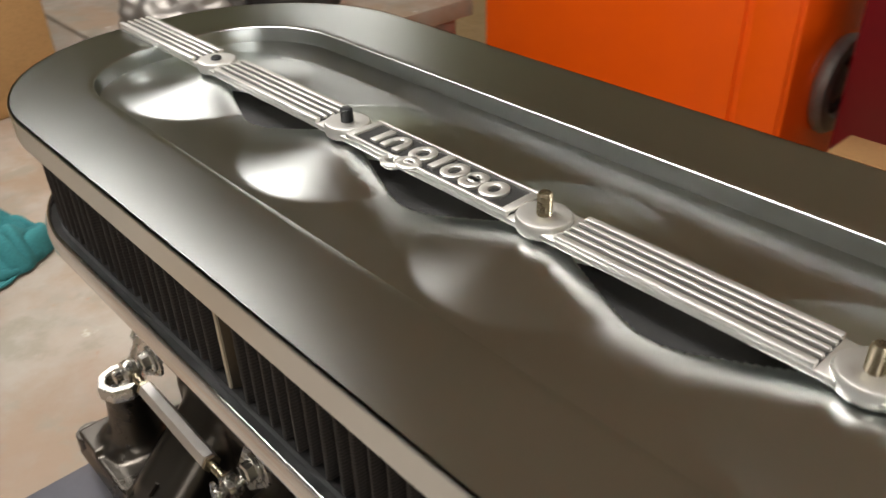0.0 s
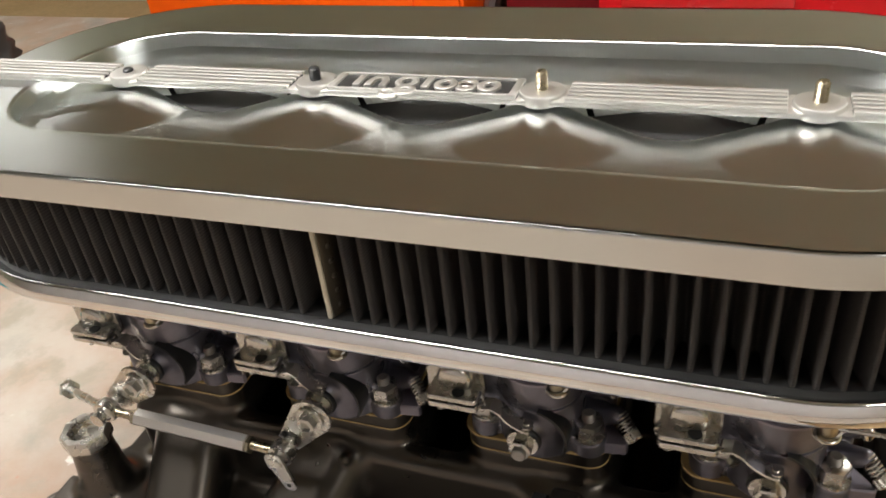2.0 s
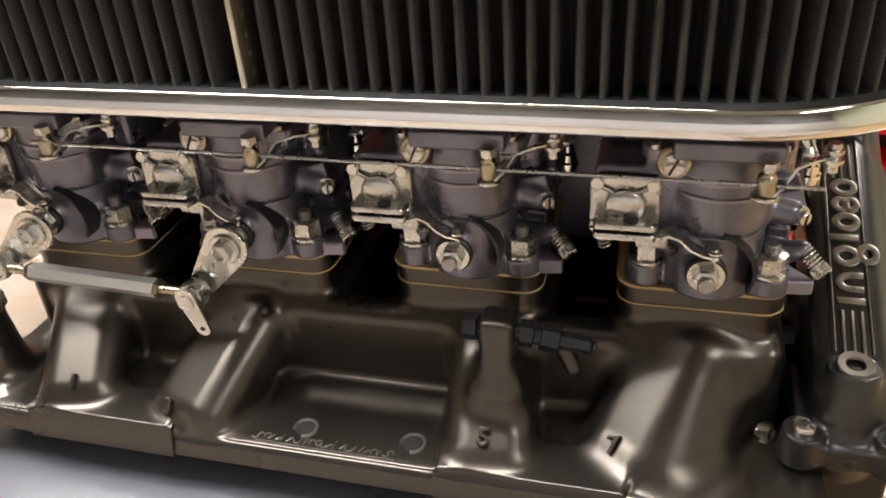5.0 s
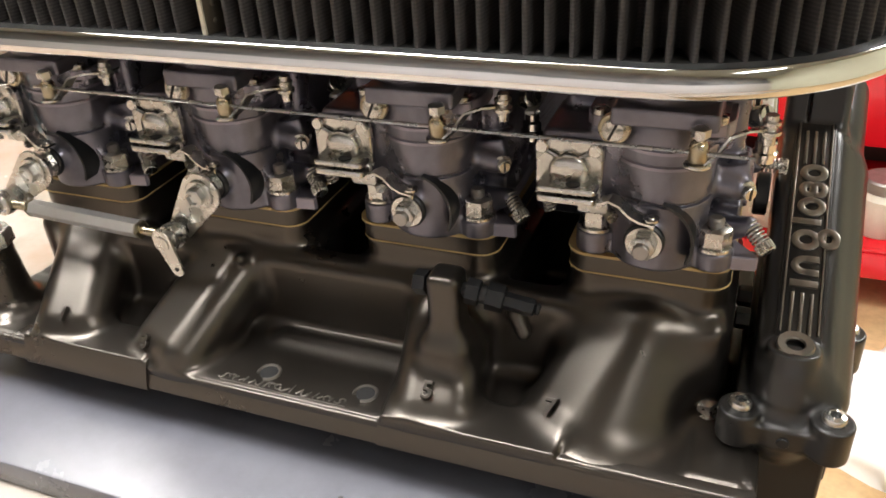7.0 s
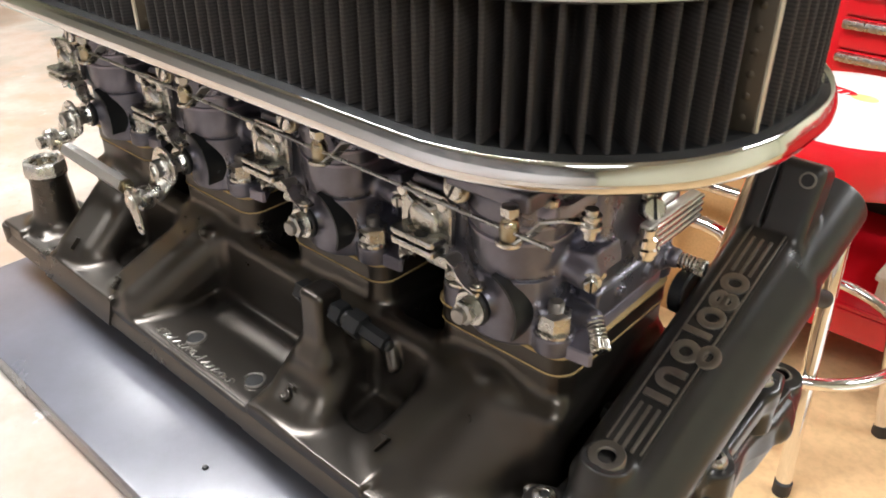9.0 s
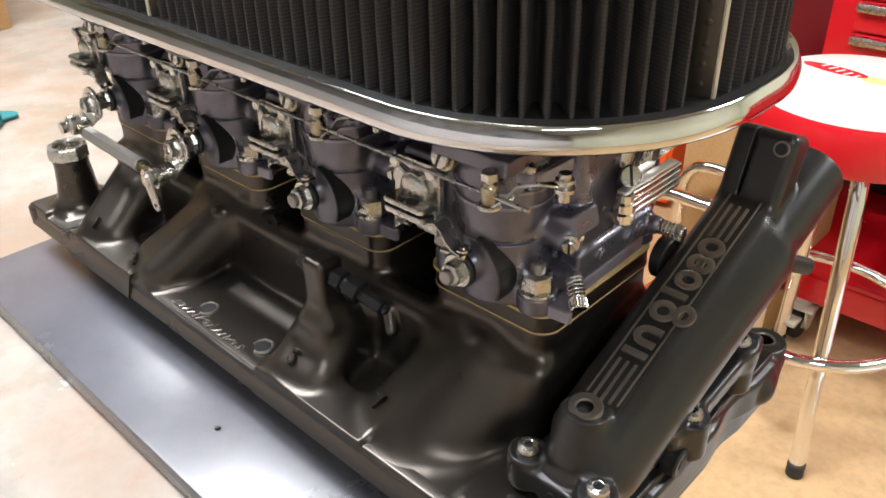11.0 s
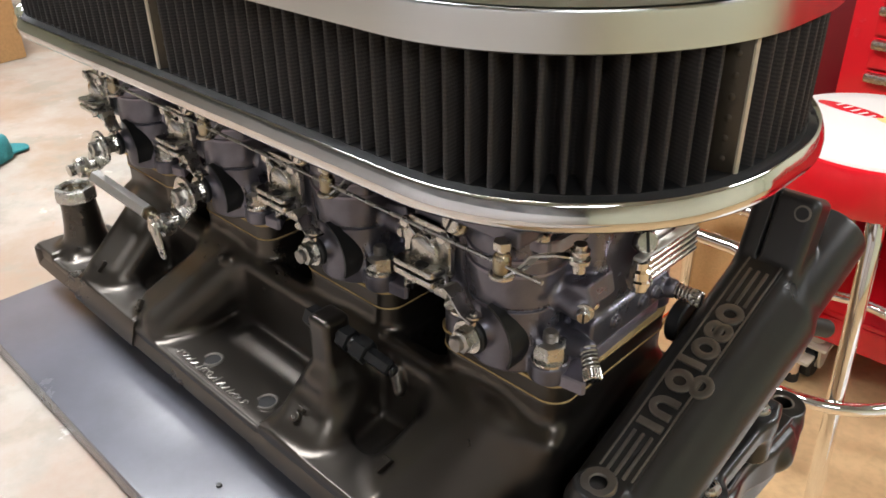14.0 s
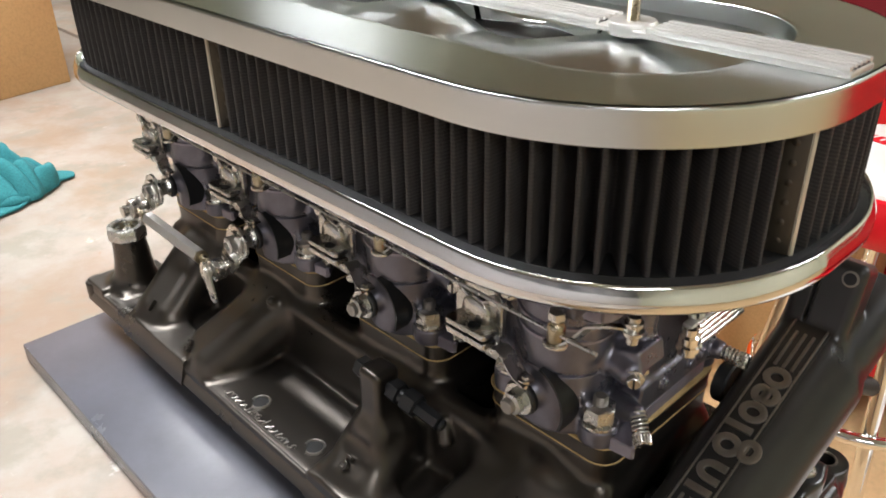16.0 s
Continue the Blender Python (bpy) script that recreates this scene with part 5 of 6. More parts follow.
# chrome base with its rolled lip
profile = [(0.0060, 0.2440), (-0.0020, 0.2472), (-0.0038, 0.2486), (-0.0052, 0.2501), (-0.0057, 0.2503), (-0.0062, 0.2501), (-0.0068, 0.2489), (-0.0078, 0.2467), (-0.0087, 0.2442), (-0.0090, 0.2416), (-0.0088, 0.2396), (-0.0080, 0.2384), (-0.0066, 0.2380), (-0.0040, 0.2380), (0.0060, 0.2381), (0.0300, 0.2381)]
verts, faces = [], []
NB = 300
for off, z in profile:
    hx, hy, r = PX - off, PY - off, PR - off
    k = around(hx, hy, r)
    for i in range(NB):
        (x, y), _ = along(hx, hy, r, k * i / NB)
        verts.append((x + MX, y + MY, z))
for k in range(len(profile) - 1):
    faces += [(k * NB + i, k * NB + (i + 1) % NB, (k + 1) * NB + (i + 1) % NB, (k + 1) * NB + i) for i in range(NB)]
part("base_ring", Geo().add(verts, faces), CHROME_LIP, cleaner, "polished chrome base with rolled lip", angle=70)
part("rubber_seal", Geo().prism(rounded(PX + 0.0004, PY + 0.0004, PR, 10, MX, MY), 0.2440, 0.2508), BLACK, cleaner, "black rubber bottom seal")
part("base_plate", Geo().prism(rounded(PX - 0.014, PY - 0.014, PR - 0.014, 10, MX, MY), 0.2385, 0.2440), BLACK_STEEL, cleaner)

# ---- water outlet housing ----
house = thing("water_housing", (0.268, 0.02, 0.0), "black cast water outlet housing with raised badge and bolts", "engine part")
TILT_A = radians(23.7)
U = Vector((0, math.cos(TILT_A), math.sin(TILT_A)))
NRM = Vector((0, -math.sin(TILT_A), math.cos(TILT_A)))
LEANT = [[1, U.x, NRM.x], [0, U.y, NRM.y], [0, U.z, NRM.z]]
TOP = Vector((0.2645, 0.010, 0.1215))


def f_tube(P):
    c = TOP - NRM * 0.021 + U * 0.004
    out = d_box(P, c, (0.0180, 0.092, 0.0210), 0.0080, LEANT)
    return blend(out, d_bar(P, (0.276, -0.055, 0.064), (0.278, 0.085, 0.124), 0.0190, 0.0210), 0.012)


def f_boss(P):
    return blend(d_bar(P, (0.264, -0.067, 0.050), (0.264, -0.063, 0.084), 0.0190, 0.0130), d_rod(P, (0.264, -0.067, 0.07), (0.264, -0.0610, 0.0965), 0.0125, 0.0012), 0.004)


LEAN_BACK = Matrix.Rotation(radians(-20), 3, "X")
EARS = ((0.2430, -0.0780, 0.0680), (0.2860, -0.0790, 0.0700), (0.2940, -0.0040, 0.0720), (0.2880, 0.0620, 0.0790))


def f_base(P):
    """The housing's own flange: a thin plate with a round ear under each bolt."""
    out = d_box(P, (0.2660, -0.0200, 0.0580), (0.0250, 0.0580, 0.0060), 0.0016)
    out = blend(out, d_box(P, (0.2700, 0.0270, 0.0690), (0.0265, 0.0500, 0.0062), 0.0030, Matrix.Rotation(radians(7), 3, "X")), 0.004)
    for x, y, z in EARS:
        out = blend(out, d_rod(P, (x, y, 0.0480), (x, y, z), 0.0104, 0.0014), 0.006)
    return blend(out, d_box(P, (0.2645, -0.0790, 0.0570), (0.0220, 0.0070, 0.0060), 0.0014), 0.004)


def f_lower(P):
    """The cover under the flange: a wider plate with a scalloped side and one bored ear."""
    out = d_box(P, (0.2700, 0.0300, 0.0240), (0.0230, 0.0820, 0.0215), 0.0016)
    out = blend(out, d_box(P, (0.2760, 0.0330, 0.0300), (0.0215, 0.0760, 0.0120), 0.0040), 0.002)
    out = carve(out, d_bar(P, (0.3270, 0.055, 0.0000), (0.3270, 0.055, 0.0600), 0.0340), 0.008)
    out = blend(out, d_bar(P, (0.2920, 0.095, 0.0270), (0.2830, 0.125, 0.0270), 0.0110, 0.0120), 0.004)
    out = blend(out, d_rod(P, (0.279, 0.129, 0.006), (0.279, 0.129, 0.0385), 0.0145, 0.0012), 0.004)
    out = carve(out, d_rod(P, (0.279, 0.129, -0.01), (0.279, 0.129, 0.06), 0.0068, 0.0006), 0.0008)
    return blend(out, d_box(P, (0.2640, -0.045, 0.0300), (0.0230, 0.036, 0.0230), 0.0020), 0.003)


def f_outlet(P):
    """A split block that leans back, and the short round neck beside it."""
    block = d_box(P, (0.2650, 0.1000, 0.1580), (0.0180, 0.0115, 0.0340), 0.0050, LEAN_BACK)
    block = carve(block, d_box(P, (0.2600, 0.0860, 0.1700), (0.0009, 0.0100, 0.0600), 0.0003, LEAN_BACK), 0.0008)
    out = blend(block, d_rod(P, (0.2740, 0.0860, 0.1260), (0.2760, 0.1500, 0.1540), 0.0215, 0.0030), 0.003)
    out = blend(out, d_rod(P, (0.2745, 0.0790, 0.1225), (0.2740, 0.0870, 0.1265), 0.0185, 0.0015), 0.0015)
    return blend(out, d_box(P, (0.2680, 0.085, 0.112), (0.0200, 0.018, 0.026), 0.006), 0.006)


def f_house(P):
    out = blend(f_tube(P), f_boss(P), 0.005)
    out = blend(out, f_base(P), 0.004)
    out = blend(out, f_lower(P), 0.0015)
    return blend(out, f_outlet(P), 0.003)


cast(house, f_house, (0.228, -0.100, 0.0005), (0.325, 0.188, 0.206), 0.0014,
     [("crossover_tube", "", f_tube), ("threaded_boss", "", f_boss), ("base_flange", "", f_base), ("lower_plate", "", f_lower), ("outlet_neck", "", f_outlet)], CAST_HOUSE)
part("boss_ring", Geo().lathe([(0.0042, 0.0000), (0.0048, 0.0010), (0.0085, 0.0012), (0.0092, 0), (0.0090, -0.002), (0.0040, -0.004), (0, -0.004)], 20, Matrix.Translation((0.264, -0.0612, 0.0985)) @ Matrix.Rotation(radians(9), 4, "X")), WORN, house, "bare metal ring round a threaded hole")
for cx_, cy_, cz_ in EARS:
    bolt = part("button_bolt", Geo().lathe([(0.0060, 0), (0.0064, 0.0016), (0.0054, 0.0038), (0.0030, 0.0046), (0.0026, 0.0044), (0.0024, 0.0022), (0, 0.0022)], 18, Matrix.Translation((cx_, cy_, cz_))), ZINC, house, "bright button-head bolt")
    part("bolt_socket", Geo().cyl((cx_, cy_, cz_ + 0.0023), (cx_, cy_, cz_ + 0.0025), 0.0024, 6), BLACK_STEEL, bolt)
part("hole_rim", Geo().tube([(0.279 + 0.0068 * math.cos(a), 0.129 + 0.0068 * math.sin(a), 0.0387) for a in [2 * math.pi * i / 24 for i in range(24)]], 0.0009, 6, closed=True), WORN, house)
way = LEAN_BACK @ Vector((0, -1, 0))
at = Vector((0.2650, 0.1000, 0.1580)) + LEAN_BACK @ Vector((0.0105, -0.0113, 0.0250))
nb = part("neck_bolt", Geo().cyl(at, at + way * 0.0008, 0.0046, 18, bev=0.0003), WORN, house)
part("bolt_recess", Geo().cyl(at + way * 0.0008, at + way * 0.0010, 0.0034, 14), BLACK, nb)
at = Vector((0.2960, -0.0170, 0.0500))
sp = part("side_plug", Geo().cyl(at - Vector((0.006, 0, 0)), at + Vector((0.0035, 0, 0)), 0.0090, 22, bev=0.0010), BLACK_STEEL, house, "black socket plug in the cover's side")
part("plug_socket", Geo().cyl(at + Vector((0.0035, 0, 0)), at + Vector((0.0038, 0, 0)), 0.0048, 6), BLACK, sp)
part("front_screw", Geo().cyl((0.2650, -0.0850, 0.0560), (0.2650, -0.0875, 0.0560), 0.0032, 14, bev=0.0004), BLACK_STEEL, house)
for gy in (-0.013, 0.010):
    part("side_nut", Geo().hexa((0.2430, gy, 0.0760), (0.2350, gy, 0.0760), 0.0110), BLACK_STEEL, house)
part("hose_barb", Geo().cyl((0.2760, 0.1180, 0.1060), (0.2880, 0.1500, 0.0900), 0.0058, 16, bev=0.0008), BLACK, house, "black rubber hose stub")
part("pressed_cap", Geo().cyl((0.2440, 0.050, 0.1240), (0.2360, 0.050, 0.1240), 0.0130, 22, bev=0.001), BLACK_STEEL, house, "round black cap")
mb = Matrix.Translation(TOP + NRM * 0.0006 + U * 0.006 + Vector((0.0012, 0, 0))) @ Matrix(((0, -1, 0, 0), (U.y, 0, NRM.y, 0), (U.z, 0, NRM.z, 0), (0, 0, 0, 1)))
part("badge_plate", Geo().box((0.006, 0, -0.0012), (0.1640, 0.0220, 0.0030), 0.0008, mb), CAST_HOUSE, house)
badge(house, WORN, mb, 0.0138)
for s in (-1, 1):
    part("badge_rail", Geo().box((0.004, s * 0.0090, 0.0004), (0.1480, 0.0011, 0.0014), 0.0003, mb), WORN, house)
for s in (-1, 1):
    for k in (-1, 0, 1):
        part("badge_bar", Geo().box((s * 0.0580, k * 0.0047, 0.0005), (0.0260, 0.0018, 0.0016), 0.0004, mb), WORN, house)

# ---- things on the bench ----
def towel(at):
    """A cloth pushed together: long rounded folds with sharp valleys between them, thinning to the hem."""
    n, g = 90, Geo()
    verts, faces = [], []
    for i in range(n + 1):
        for j in range(n + 1):
            u, v = i / n * 2 - 1, j / n * 2 - 1
            p = Vector((u * 1.5, v * 1.5, 1.7))
            wide = 1 + 0.20 * noise.noise(Vector((u * 2, v * 2, 7)))
            d = max(0.0, 1 - (abs(u) ** 2.4 + abs(v) ** 2.4))
            bend = 1.6 * noise.noise(p + Vector((0, 0, 4)))
            ridge = abs(math.sin(3.4 * u - 2.1 * v + bend)) ** 0.7
            small = abs(math.sin(7.5 * v + 3.6 * u + 2.4 * noise.noise(p * 1.4))) ** 0.8
            z = 0.003 + d ** 0.4 * (0.008 + 0.022 * ridge + 0.016 * small * (0.4 + ridge))
            verts.append((u * 0.080 * wide + 0.012 * noise.noise(p + Vector((9, 0, 0))), v * 0.066 * wide + 0.012 * noise.noise(p + Vector((0, 9, 0))), z))
    for i in range(n):
        for j in range(n):
            a = i * (n + 1) + j
            faces.append((a, a + n + 1, a + n + 2, a + 1))
    g.add(verts, faces, Matrix.Translation(at) @ Matrix.Rotation(radians(28), 4, "Z"))
    ob = part("shop_towel", g, TEAL, None, angle=80)
    mod = ob.modifiers.new("thickness", "SOLIDIFY")
    mod.thickness = 0.003
    return tagged(ob, "crumpled teal shop towel lying on the bench", "towel")


towel((-0.715, -0.080, BENCH_Z))


def carton(at, size, turn, label):
    ob = thing("cardboard_box", at, label, "box")
    m = Matrix.Translation(at) @ Matrix.Rotation(radians(turn), 4, "Z")
    w, d, h = size
    part("body", Geo().box((0, 0, h / 2), (w, d, h), 0.003, m), CARD, ob)
    for s in (-1, 1):
        part("flap", Geo().box((0, s * d / 4, h + 0.002), (w - 0.004, d / 2 - 0.002, 0.003), 0.001, m), CARD, ob)
    return ob


carton((-1.275, -0.030, BENCH_Z), (0.36, 0.38, 0.34), 10, "plain brown cardboard box standing on the bench")


def bundle(at, size, seed, mat, label, name, cat):
    """A soft heap with folds."""
    n, verts, faces = 26, [], []
    for i in range(n + 1):
        for j in range(n * 2):
            th, ph = math.pi / 2 * i / n, math.pi * j / n
            p = Vector((math.sin(th) * math.cos(ph), math.sin(th) * math.sin(ph), math.cos(th)))
            k = 1 + 0.30 * noise.noise(p * 2.3 + Vector((seed, 0, 0))) + 0.12 * noise.noise(p * 6.0 + Vector((0, seed, 0)))
            verts.append((p.x * k * size[0], p.y * k * size[1], max(p.z, 0.0) * k * size[2]))
    m2 = n * 2
    for i in range(n):
        faces += [(i * m2 + j, i * m2 + (j + 1) % m2, (i + 1) * m2 + (j + 1) % m2, (i + 1) * m2 + j) for j in range(m2)]
    ob = part(name, Geo().add(verts, faces, Matrix.Translation(at)), mat, None, angle=70)
    return tagged(ob, label, cat)


bundle((-1.33, 0.50, BENCH_Z), (0.13, 0.12, 0.11), 3, GREY_METAL, "grey crumpled shop rag on the bench", "shop_rag", "rag")
bundle((-1.50, 0.62, BENCH_Z), (0.16, 0.14, 0.13), 8, CREAM, "pale plastic bag heap on the bench", "plastic_bag", "bag")
bundle((-1.26, 0.72, BENCH_Z), (0.10, 0.10, 0.12), 5, DARK, "dark greasy lump of metal on the bench", "greasy_part", "part")


# ---- stool ----
def stool(at, seat_z, name="bar_stool"):
    x, y = at
    ob = thing(name, (x, y, FLOOR_Z), "chrome bar stool with red rim and white padded seat", "stool", "bar stools")
    z = seat_z
    part("seat", Geo().lathe([(0, z), (0.10, z + 0.001), (0.150, z - 0.003), (0.170, z - 0.012), (0.174, z - 0.020), (0.1745, z - 0.026)], 48, Matrix.Translation((x, y, 0))), WHITE, ob, "white vinyl seat pad")
    part("seat_rim", Geo().lathe([(0.170, z - 0.016), (0.178, z - 0.020), (0.181, z - 0.030), (0.180, z - 0.088), (0.174, z - 0.098), (0.150, z - 0.100), (0, z - 0.100)], 48, Matrix.Translation((x, y, 0))), RED, ob, "glossy red seat band")
    flat = Matrix.Translation((x - 0.060, y + 0.022, z)) @ Matrix.Rotation(radians(-8), 4, "Z")
    oval = [(math.cos(2 * math.pi * i / 28), math.sin(2 * math.pi * i / 28)) for i in range(28)]
    part("seat_print", Geo().prism([(0.056 * u, 0.0165 * v) for u, v in oval], 0.0006, 0.0014, flat), RED, ob, "plain red printed oval on the seat")
    part("seat_print", Geo().prism([(0.070 + 0.022 * u, -0.004 + 0.015 * v) for u, v in oval], 0.0004, 0.0010, flat), YELLOW, ob, "faded yellow printed spot on the seat")
    for k in range(5):
        part("print_bar", Geo().box((-0.030 + 0.016 * k, 0.0, 0.0015), (0.0040, 0.0190, 0.0006), 0, flat @ Matrix.Translation((0.008, 0, 0)) @ Matrix.Rotation(radians(-18), 4, "Z")), WHITE, ob)
    rt, rb = 0.115, 0.205
    for k in range(4):
        a = radians(28 + 90 * k)
        c, s = math.cos(a), math.sin(a)
        pts = [(x + 0.03 * c, y + 0.03 * s, z - 0.108), (x + (rt - 0.03) * c, y + (rt - 0.03) * s, z - 0.108), (x + rt * c, y + rt * s, z - 0.118), (x + (rt + 0.012) * c, y + (rt + 0.012) * s, z - 0.15)]
        pts += [(x + (rt + 0.012 + (rb - rt - 0.012) * t) * c, y + (rt + 0.012 + (rb - rt - 0.012) * t) * s, z - 0.15 + (FLOOR_Z + 0.012 - z + 0.15) * t) for t in (0.35, 0.7, 1)]
        leg = part("leg", Geo().tube(pts, 0.0140, 14), CHROME, ob, "chrome tube leg")
        part("foot_cap", Geo().cyl((pts[-1][0], pts[-1][1], FLOOR_Z), (pts[-1][0], pts[-1][1], FLOOR_Z + 0.03), 0.016, 14, bev=0.002), BLACK, leg)
    rz = FLOOR_Z + 0.24
    part("foot_ring", Geo().tube([(x + 0.186 * math.cos(2 * math.pi * i / 40), y + 0.186 * math.sin(2 * math.pi * i / 40), rz) for i in range(40)], 0.0115, 10, closed=True), CHROME, ob, "chrome foot ring")
    return ob


stool((0.052, 1.048), -0.084)


# ---- tool chest ----
def tool_chest(xa, xb, ya, yb, za, zb):
    ob = thing("tool_chest", ((xa + xb) / 2, (ya + yb) / 2, FLOOR_Z), "glossy red steel tool chest with many drawers", "tool chest")
    part("body", Geo().box(((xa + xb) / 2, (ya + yb) / 2, (za + zb) / 2), (xb - xa, yb - ya, zb - za), 0.006), RED, ob)
    cols = [(xa + 0.055, xa + 0.425), (xa + 0.440, xa + 0.90), (xa + 0.915, xb - 0.03)]
    for n, (ca, cb) in enumerate(cols):
        z, hs = zb - 0.03, ([0.069] * 16 if n == 0 else [0.070, 0.18])
        for h in hs:
            if z - h < za + 0.02:
                break
            d = part("drawer", Geo().box(((ca + cb) / 2, ya - 0.006, z - h / 2), (cb - ca, 0.014, h - 0.006), 0.003), RED, ob)
            part("drawer_pull", Geo().box(((ca + cb) / 2, ya - 0.022, z - 0.014), (cb - ca - 0.006, 0.020, 0.020), 0.006), ZINC, d, "bright full-width drawer pull")
            z -= h
    # added box for the chest's end; its dark red carries the shade
    part("shaded_side_box", Geo().box((xa - 0.14, (ya + yb) / 2 + 0.10, (za + zb) / 2), (0.278, 0.36, zb - za - 0.02), 0.006), RED_SHADED, ob, "added box for the chest's red end, shade in its colour")
    # shaded bay, a solid dark block, over a red base tray on casters
    part("bay_shade", Geo().box(((xa + xb) / 2, (ya + yb) / 2 + 0.10, za - 0.062), (xb - xa - 0.04, yb - ya - 0.22, 0.123), 0.003), DARK, ob, "dark block for the shade in the bay under the drawers")
    tray = part("base_tray", Geo().box(((xa + xb) / 2 + 0.04, (ya - 0.27 + yb) / 2, za - 0.157), (xb - xa - 0.02, yb - ya + 0.27, 0.064), 0.006), RED, ob, "red steel base tray")
    part("tray_lip", Geo().box(((xa + xb) / 2 + 0.04, ya - 0.262, za - 0.121), (xb - xa - 0.04, 0.012, 0.009), 0.003), RED, tray)
    for cx_ in (xa + 0.16, xb - 0.12):
        for cy_ in (ya - 0.245, yb - 0.1):
            w_ = part("caster", Geo().cyl((cx_ - 0.013, cy_, FLOOR_Z + 0.040), (cx_ + 0.013, cy_, FLOOR_Z + 0.040), 0.040, 30, bev=0.005), BLACK, ob, "black caster wheel in a pale fork")
            part("hub", Geo().cyl((cx_ - 0.016, cy_, FLOOR_Z + 0.040), (cx_ + 0.016, cy_, FLOOR_Z + 0.040), 0.014, 16, bev=0.002), CREAM, w_)
            for side_x in (-0.021, 0.021):
                part("caster_fork", Geo().prism([(-0.030, 0.084), (-0.022, 0.048), (-0.010, 0.028), (0.010, 0.028), (0.022, 0.048), (0.030, 0.084)], -0.003, 0.003, Matrix.Translation((cx_ + side_x, cy_ + 0.004, FLOOR_Z)) @ Matrix(((0, 0, 1, 0), (1, 0, 0, 0), (0, 1, 0, 0), (0, 0, 0, 1))), 0.001), CREAM, w_)
            part("caster_plate", Geo().box((cx_, cy_ + 0.004, FLOOR_Z + 0.088), (0.070, 0.070, 0.008), 0.003).cyl((cx_, cy_ + 0.004, FLOOR_Z + 0.091), (cx_, cy_ + 0.004, FLOOR_Z + 0.112), 0.020, 18, bev=0.003), CREAM, w_)
            part("brake_pedal", Geo().box((cx_, cy_ - 0.046, FLOOR_Z + 0.064), (0.030, 0.040, 0.010), 0.003), CREAM, w_)
    return ob


tool_chest(-0.185, 1.45, 1.52, 2.05, -0.46, 0.166)
TRAY_Z = -0.585
tub = thing("plastic_tray", (0.27, 1.385, TRAY_Z), "cream plastic parts tray on the red base", "tray")
part("body", Geo().box((0.27, 1.385, TRAY_Z + 0.035), (0.30, 0.17, 0.070), 0.008), CREAM, tub)
for k in range(5):
    part("grip_rib", Geo().box((0.155 + 0.058 * k, 1.2985, TRAY_Z + 0.040), (0.036, 0.006, 0.034), 0.002), CREAM, tub)
part("rim", Geo().prism(rounded(0.158, 0.092, 0.012, 4, 0.27, 1.385), TRAY_Z + 0.064, TRAY_Z + 0.074, bev=0.002), CREAM, tub)
jar = thing("plastic_jar", (0.525, 1.370, TRAY_Z), "pale plastic jar with a grey lid on the red base", "jar")
part("body", Geo().lathe([(0, 0), (0.055, 0), (0.058, 0.004), (0.058, 0.085), (0.046, 0.098), (0, 0.098)], 28, Matrix.Translation((0.525, 1.370, TRAY_Z))), CREAM, jar)
part("lid", Geo().lathe([(0, 0.125), (0.045, 0.125), (0.049, 0.121), (0.049, 0.098), (0, 0.098)], 28, Matrix.Translation((0.525, 1.370, TRAY_Z))), GREY_METAL, jar, "dull grey screw lid")


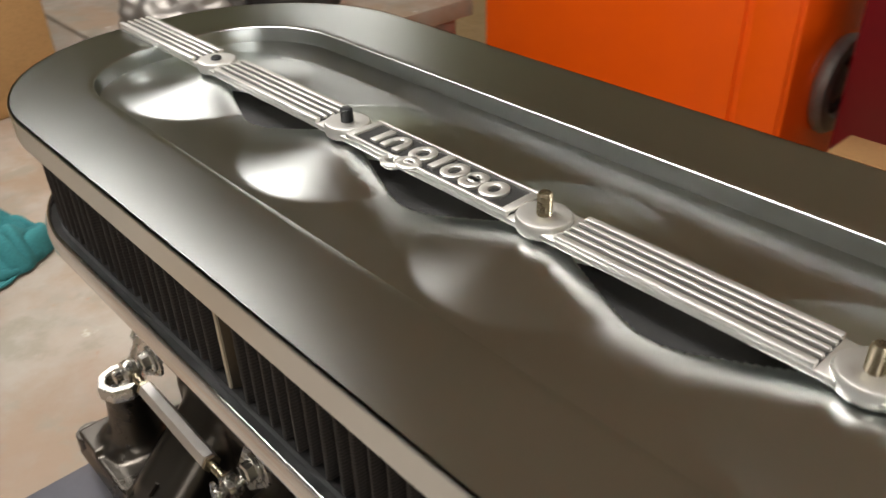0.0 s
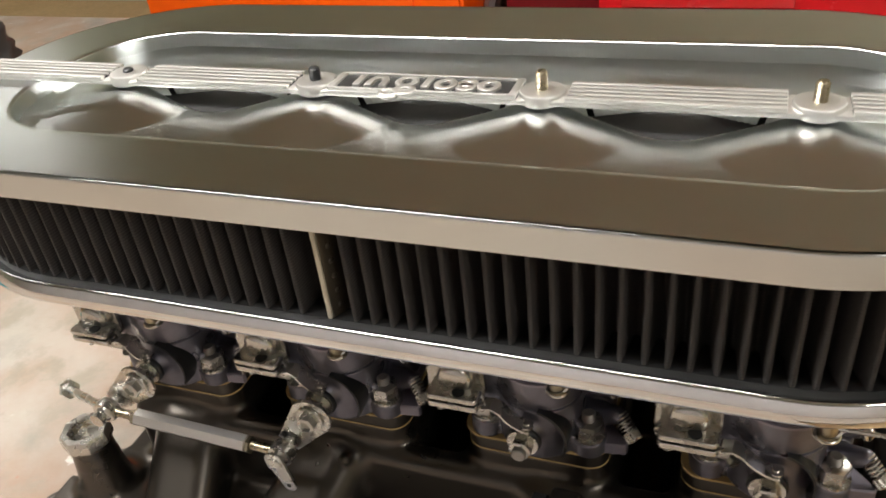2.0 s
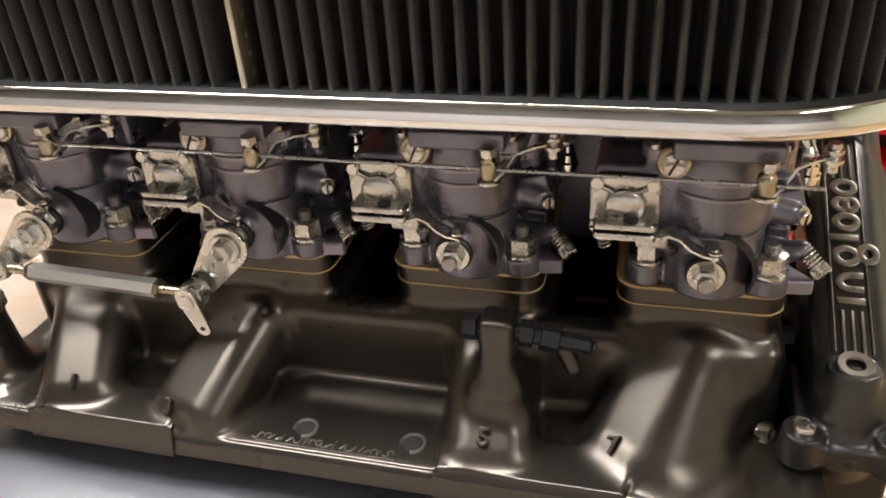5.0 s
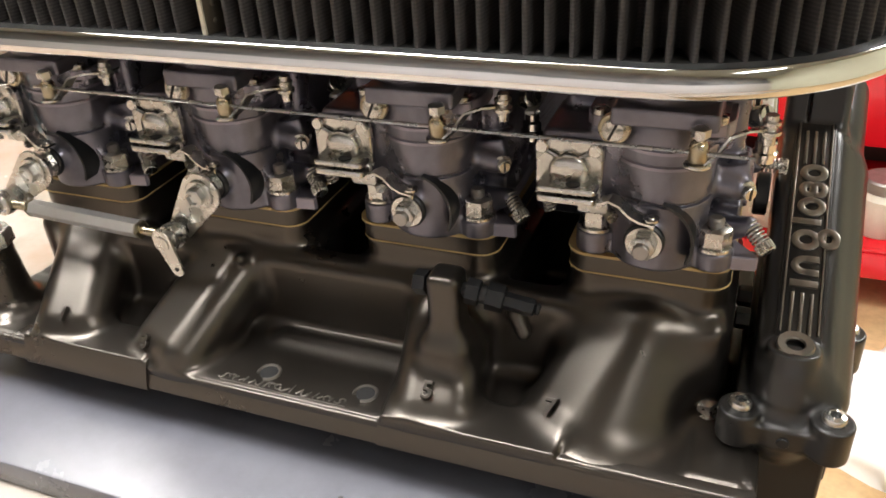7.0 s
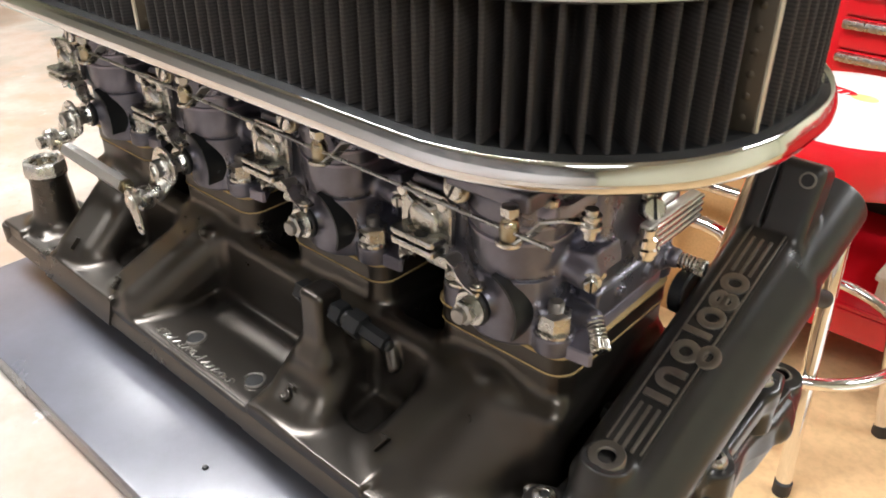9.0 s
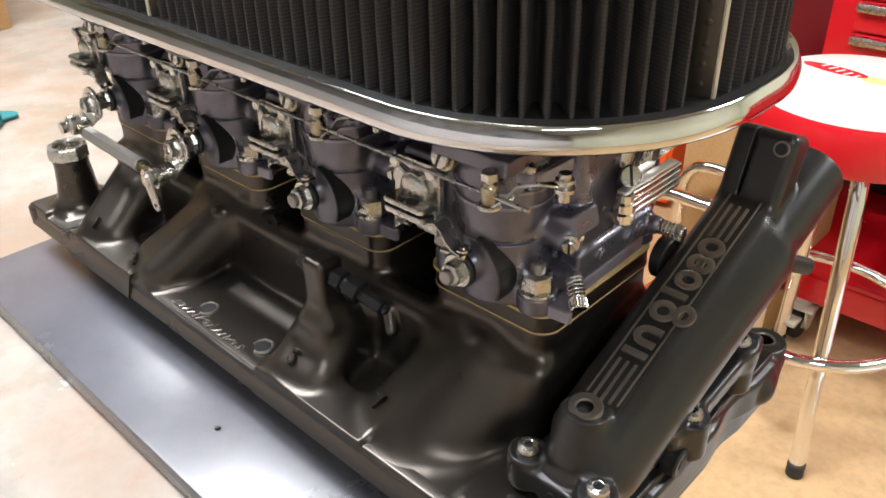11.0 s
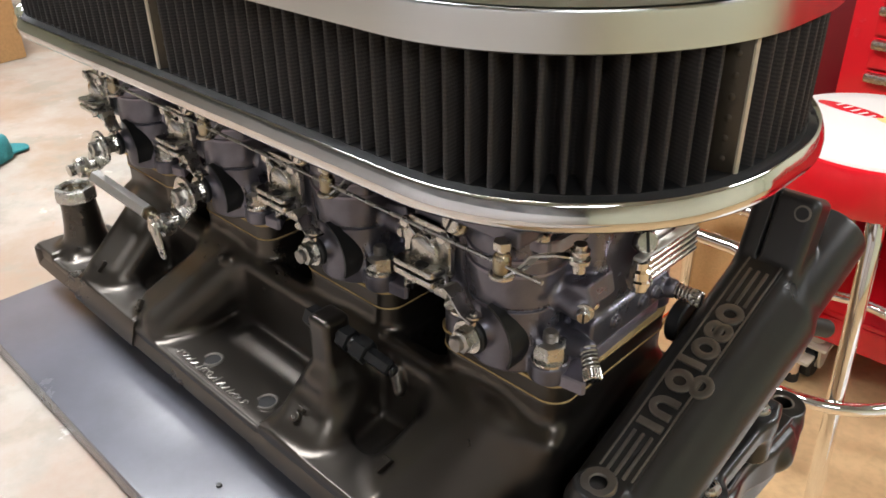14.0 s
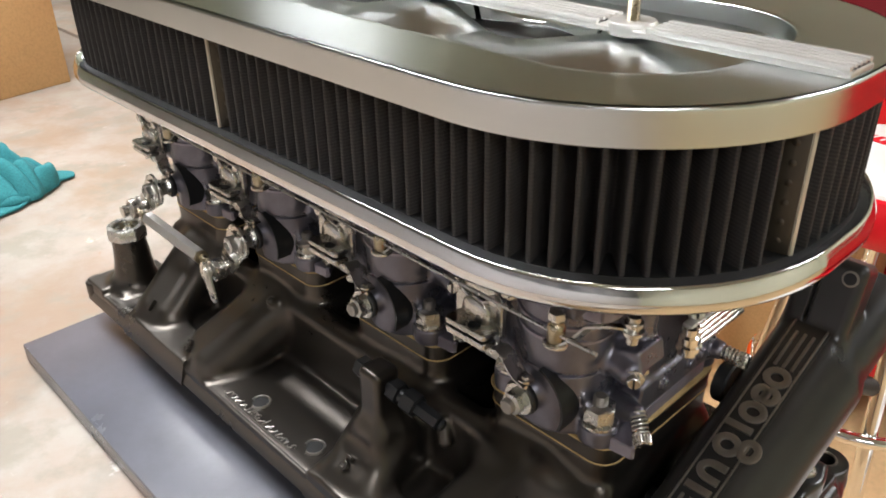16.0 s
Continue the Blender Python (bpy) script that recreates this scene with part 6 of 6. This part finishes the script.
# ---- orange cabinet ----
def orange_cabinet(xa, xb, ya, yb, zb):
    ob = thing("orange_machine", ((xa + xb) / 2, (ya + yb) / 2, FLOOR_Z), "tall orange painted steel machine cabinet", "machine")
    za = FLOOR_Z + 0.02
    part("body", Geo().box(((xa + xb) / 2, (ya + yb) / 2, (za + zb) / 2), (xb - xa, yb - ya, zb - za), 0.008), ORANGE, ob)
    part("door_panel", Geo().box(((xa + xb - 0.13) / 2, ya - 0.004, (za + zb) / 2), (xb - xa - 0.15, 0.010, zb - za - 0.02), 0.003), ORANGE, ob)
    part("side_strip", Geo().box((xb - 0.065, ya - 0.004, (za + zb) / 2), (0.108, 0.010, zb - za - 0.02), 0.003), ORANGE, ob)
    for hz in (zb - 0.08, -0.02, -0.5):
        part("rivet", Geo().lathe([(0, 0.004), (0.008, 0.003), (0.010, 0)], 14, Matrix.Translation((xb - 0.03, ya - 0.0085, hz)) @ AXIS["-y"]), ORANGE, ob)
    wm = Matrix.Translation((xb, ya + 0.24, -0.30)) @ AXIS["x"]
    hub = part("round_port", Geo().lathe([(0.085, 0), (0.125, 0.004), (0.130, 0.020), (0.120, 0.034), (0.085, 0.036), (0.070, 0.020), (0.045, 0.016), (0.030, 0.026), (0, 0.028)], 32, wm), GREY_METAL, ob, "round dull steel port on the cabinet end")
    part("port_core", Geo().lathe([(0.084, 0.024), (0.060, 0.026), (0.050, 0.019)], 32, wm), DARK, hub)
    part("data_plate", Geo().box((xb + 0.002, ya + 0.24, 0.00), (0.004, 0.10, 0.07), 0.001), GREY_METAL, ob, "small grey data plate")
    return ob


orange_cabinet(-1.55, -0.545, 1.60, 2.25, 0.22)
carton((-0.20, 1.36, FLOOR_Z), (0.28, 0.22, 0.50), 0, "tall brown cardboard box on the floor")
bundle((0.770, 0.900, FLOOR_Z), (0.290, 0.330, 0.17), 11, CLOTH, "crumpled white cloth lying on the floor", "white_cloth", "cloth")


def tube_frame(at):
    """A low frame of two bent chrome hoops joined by bars."""
    x, y = at
    ob = thing("tube_frame", (x, y, FLOOR_Z), "low chrome tube frame standing on the floor", "frame")
    h = 0.385
    for s in (0, 0.16):
        pts = [(x, y + s, FLOOR_Z), (x, y + s, FLOOR_Z + h - 0.06), (x + 0.010, y + s, FLOOR_Z + h - 0.025), (x + 0.030, y + s, FLOOR_Z + h - 0.006), (x + 0.06, y + s, FLOOR_Z + h),
               (x + 0.16, y + s, FLOOR_Z + h), (x + 0.19, y + s, FLOOR_Z + h - 0.006), (x + 0.21, y + s, FLOOR_Z + h - 0.025), (x + 0.22, y + s, FLOOR_Z + h - 0.06), (x + 0.22, y + s, FLOOR_Z)]
        part("hoop", Geo().tube(pts, 0.0140, 14), CHROME, ob)
    for k in (0.0, 0.22):
        part("cross_bar", Geo().cyl((x + k, y, FLOOR_Z + 0.10), (x + k, y + 0.16, FLOOR_Z + 0.10), 0.009, 12), CHROME, ob)
    return ob


tube_frame((-0.30, 1.02))
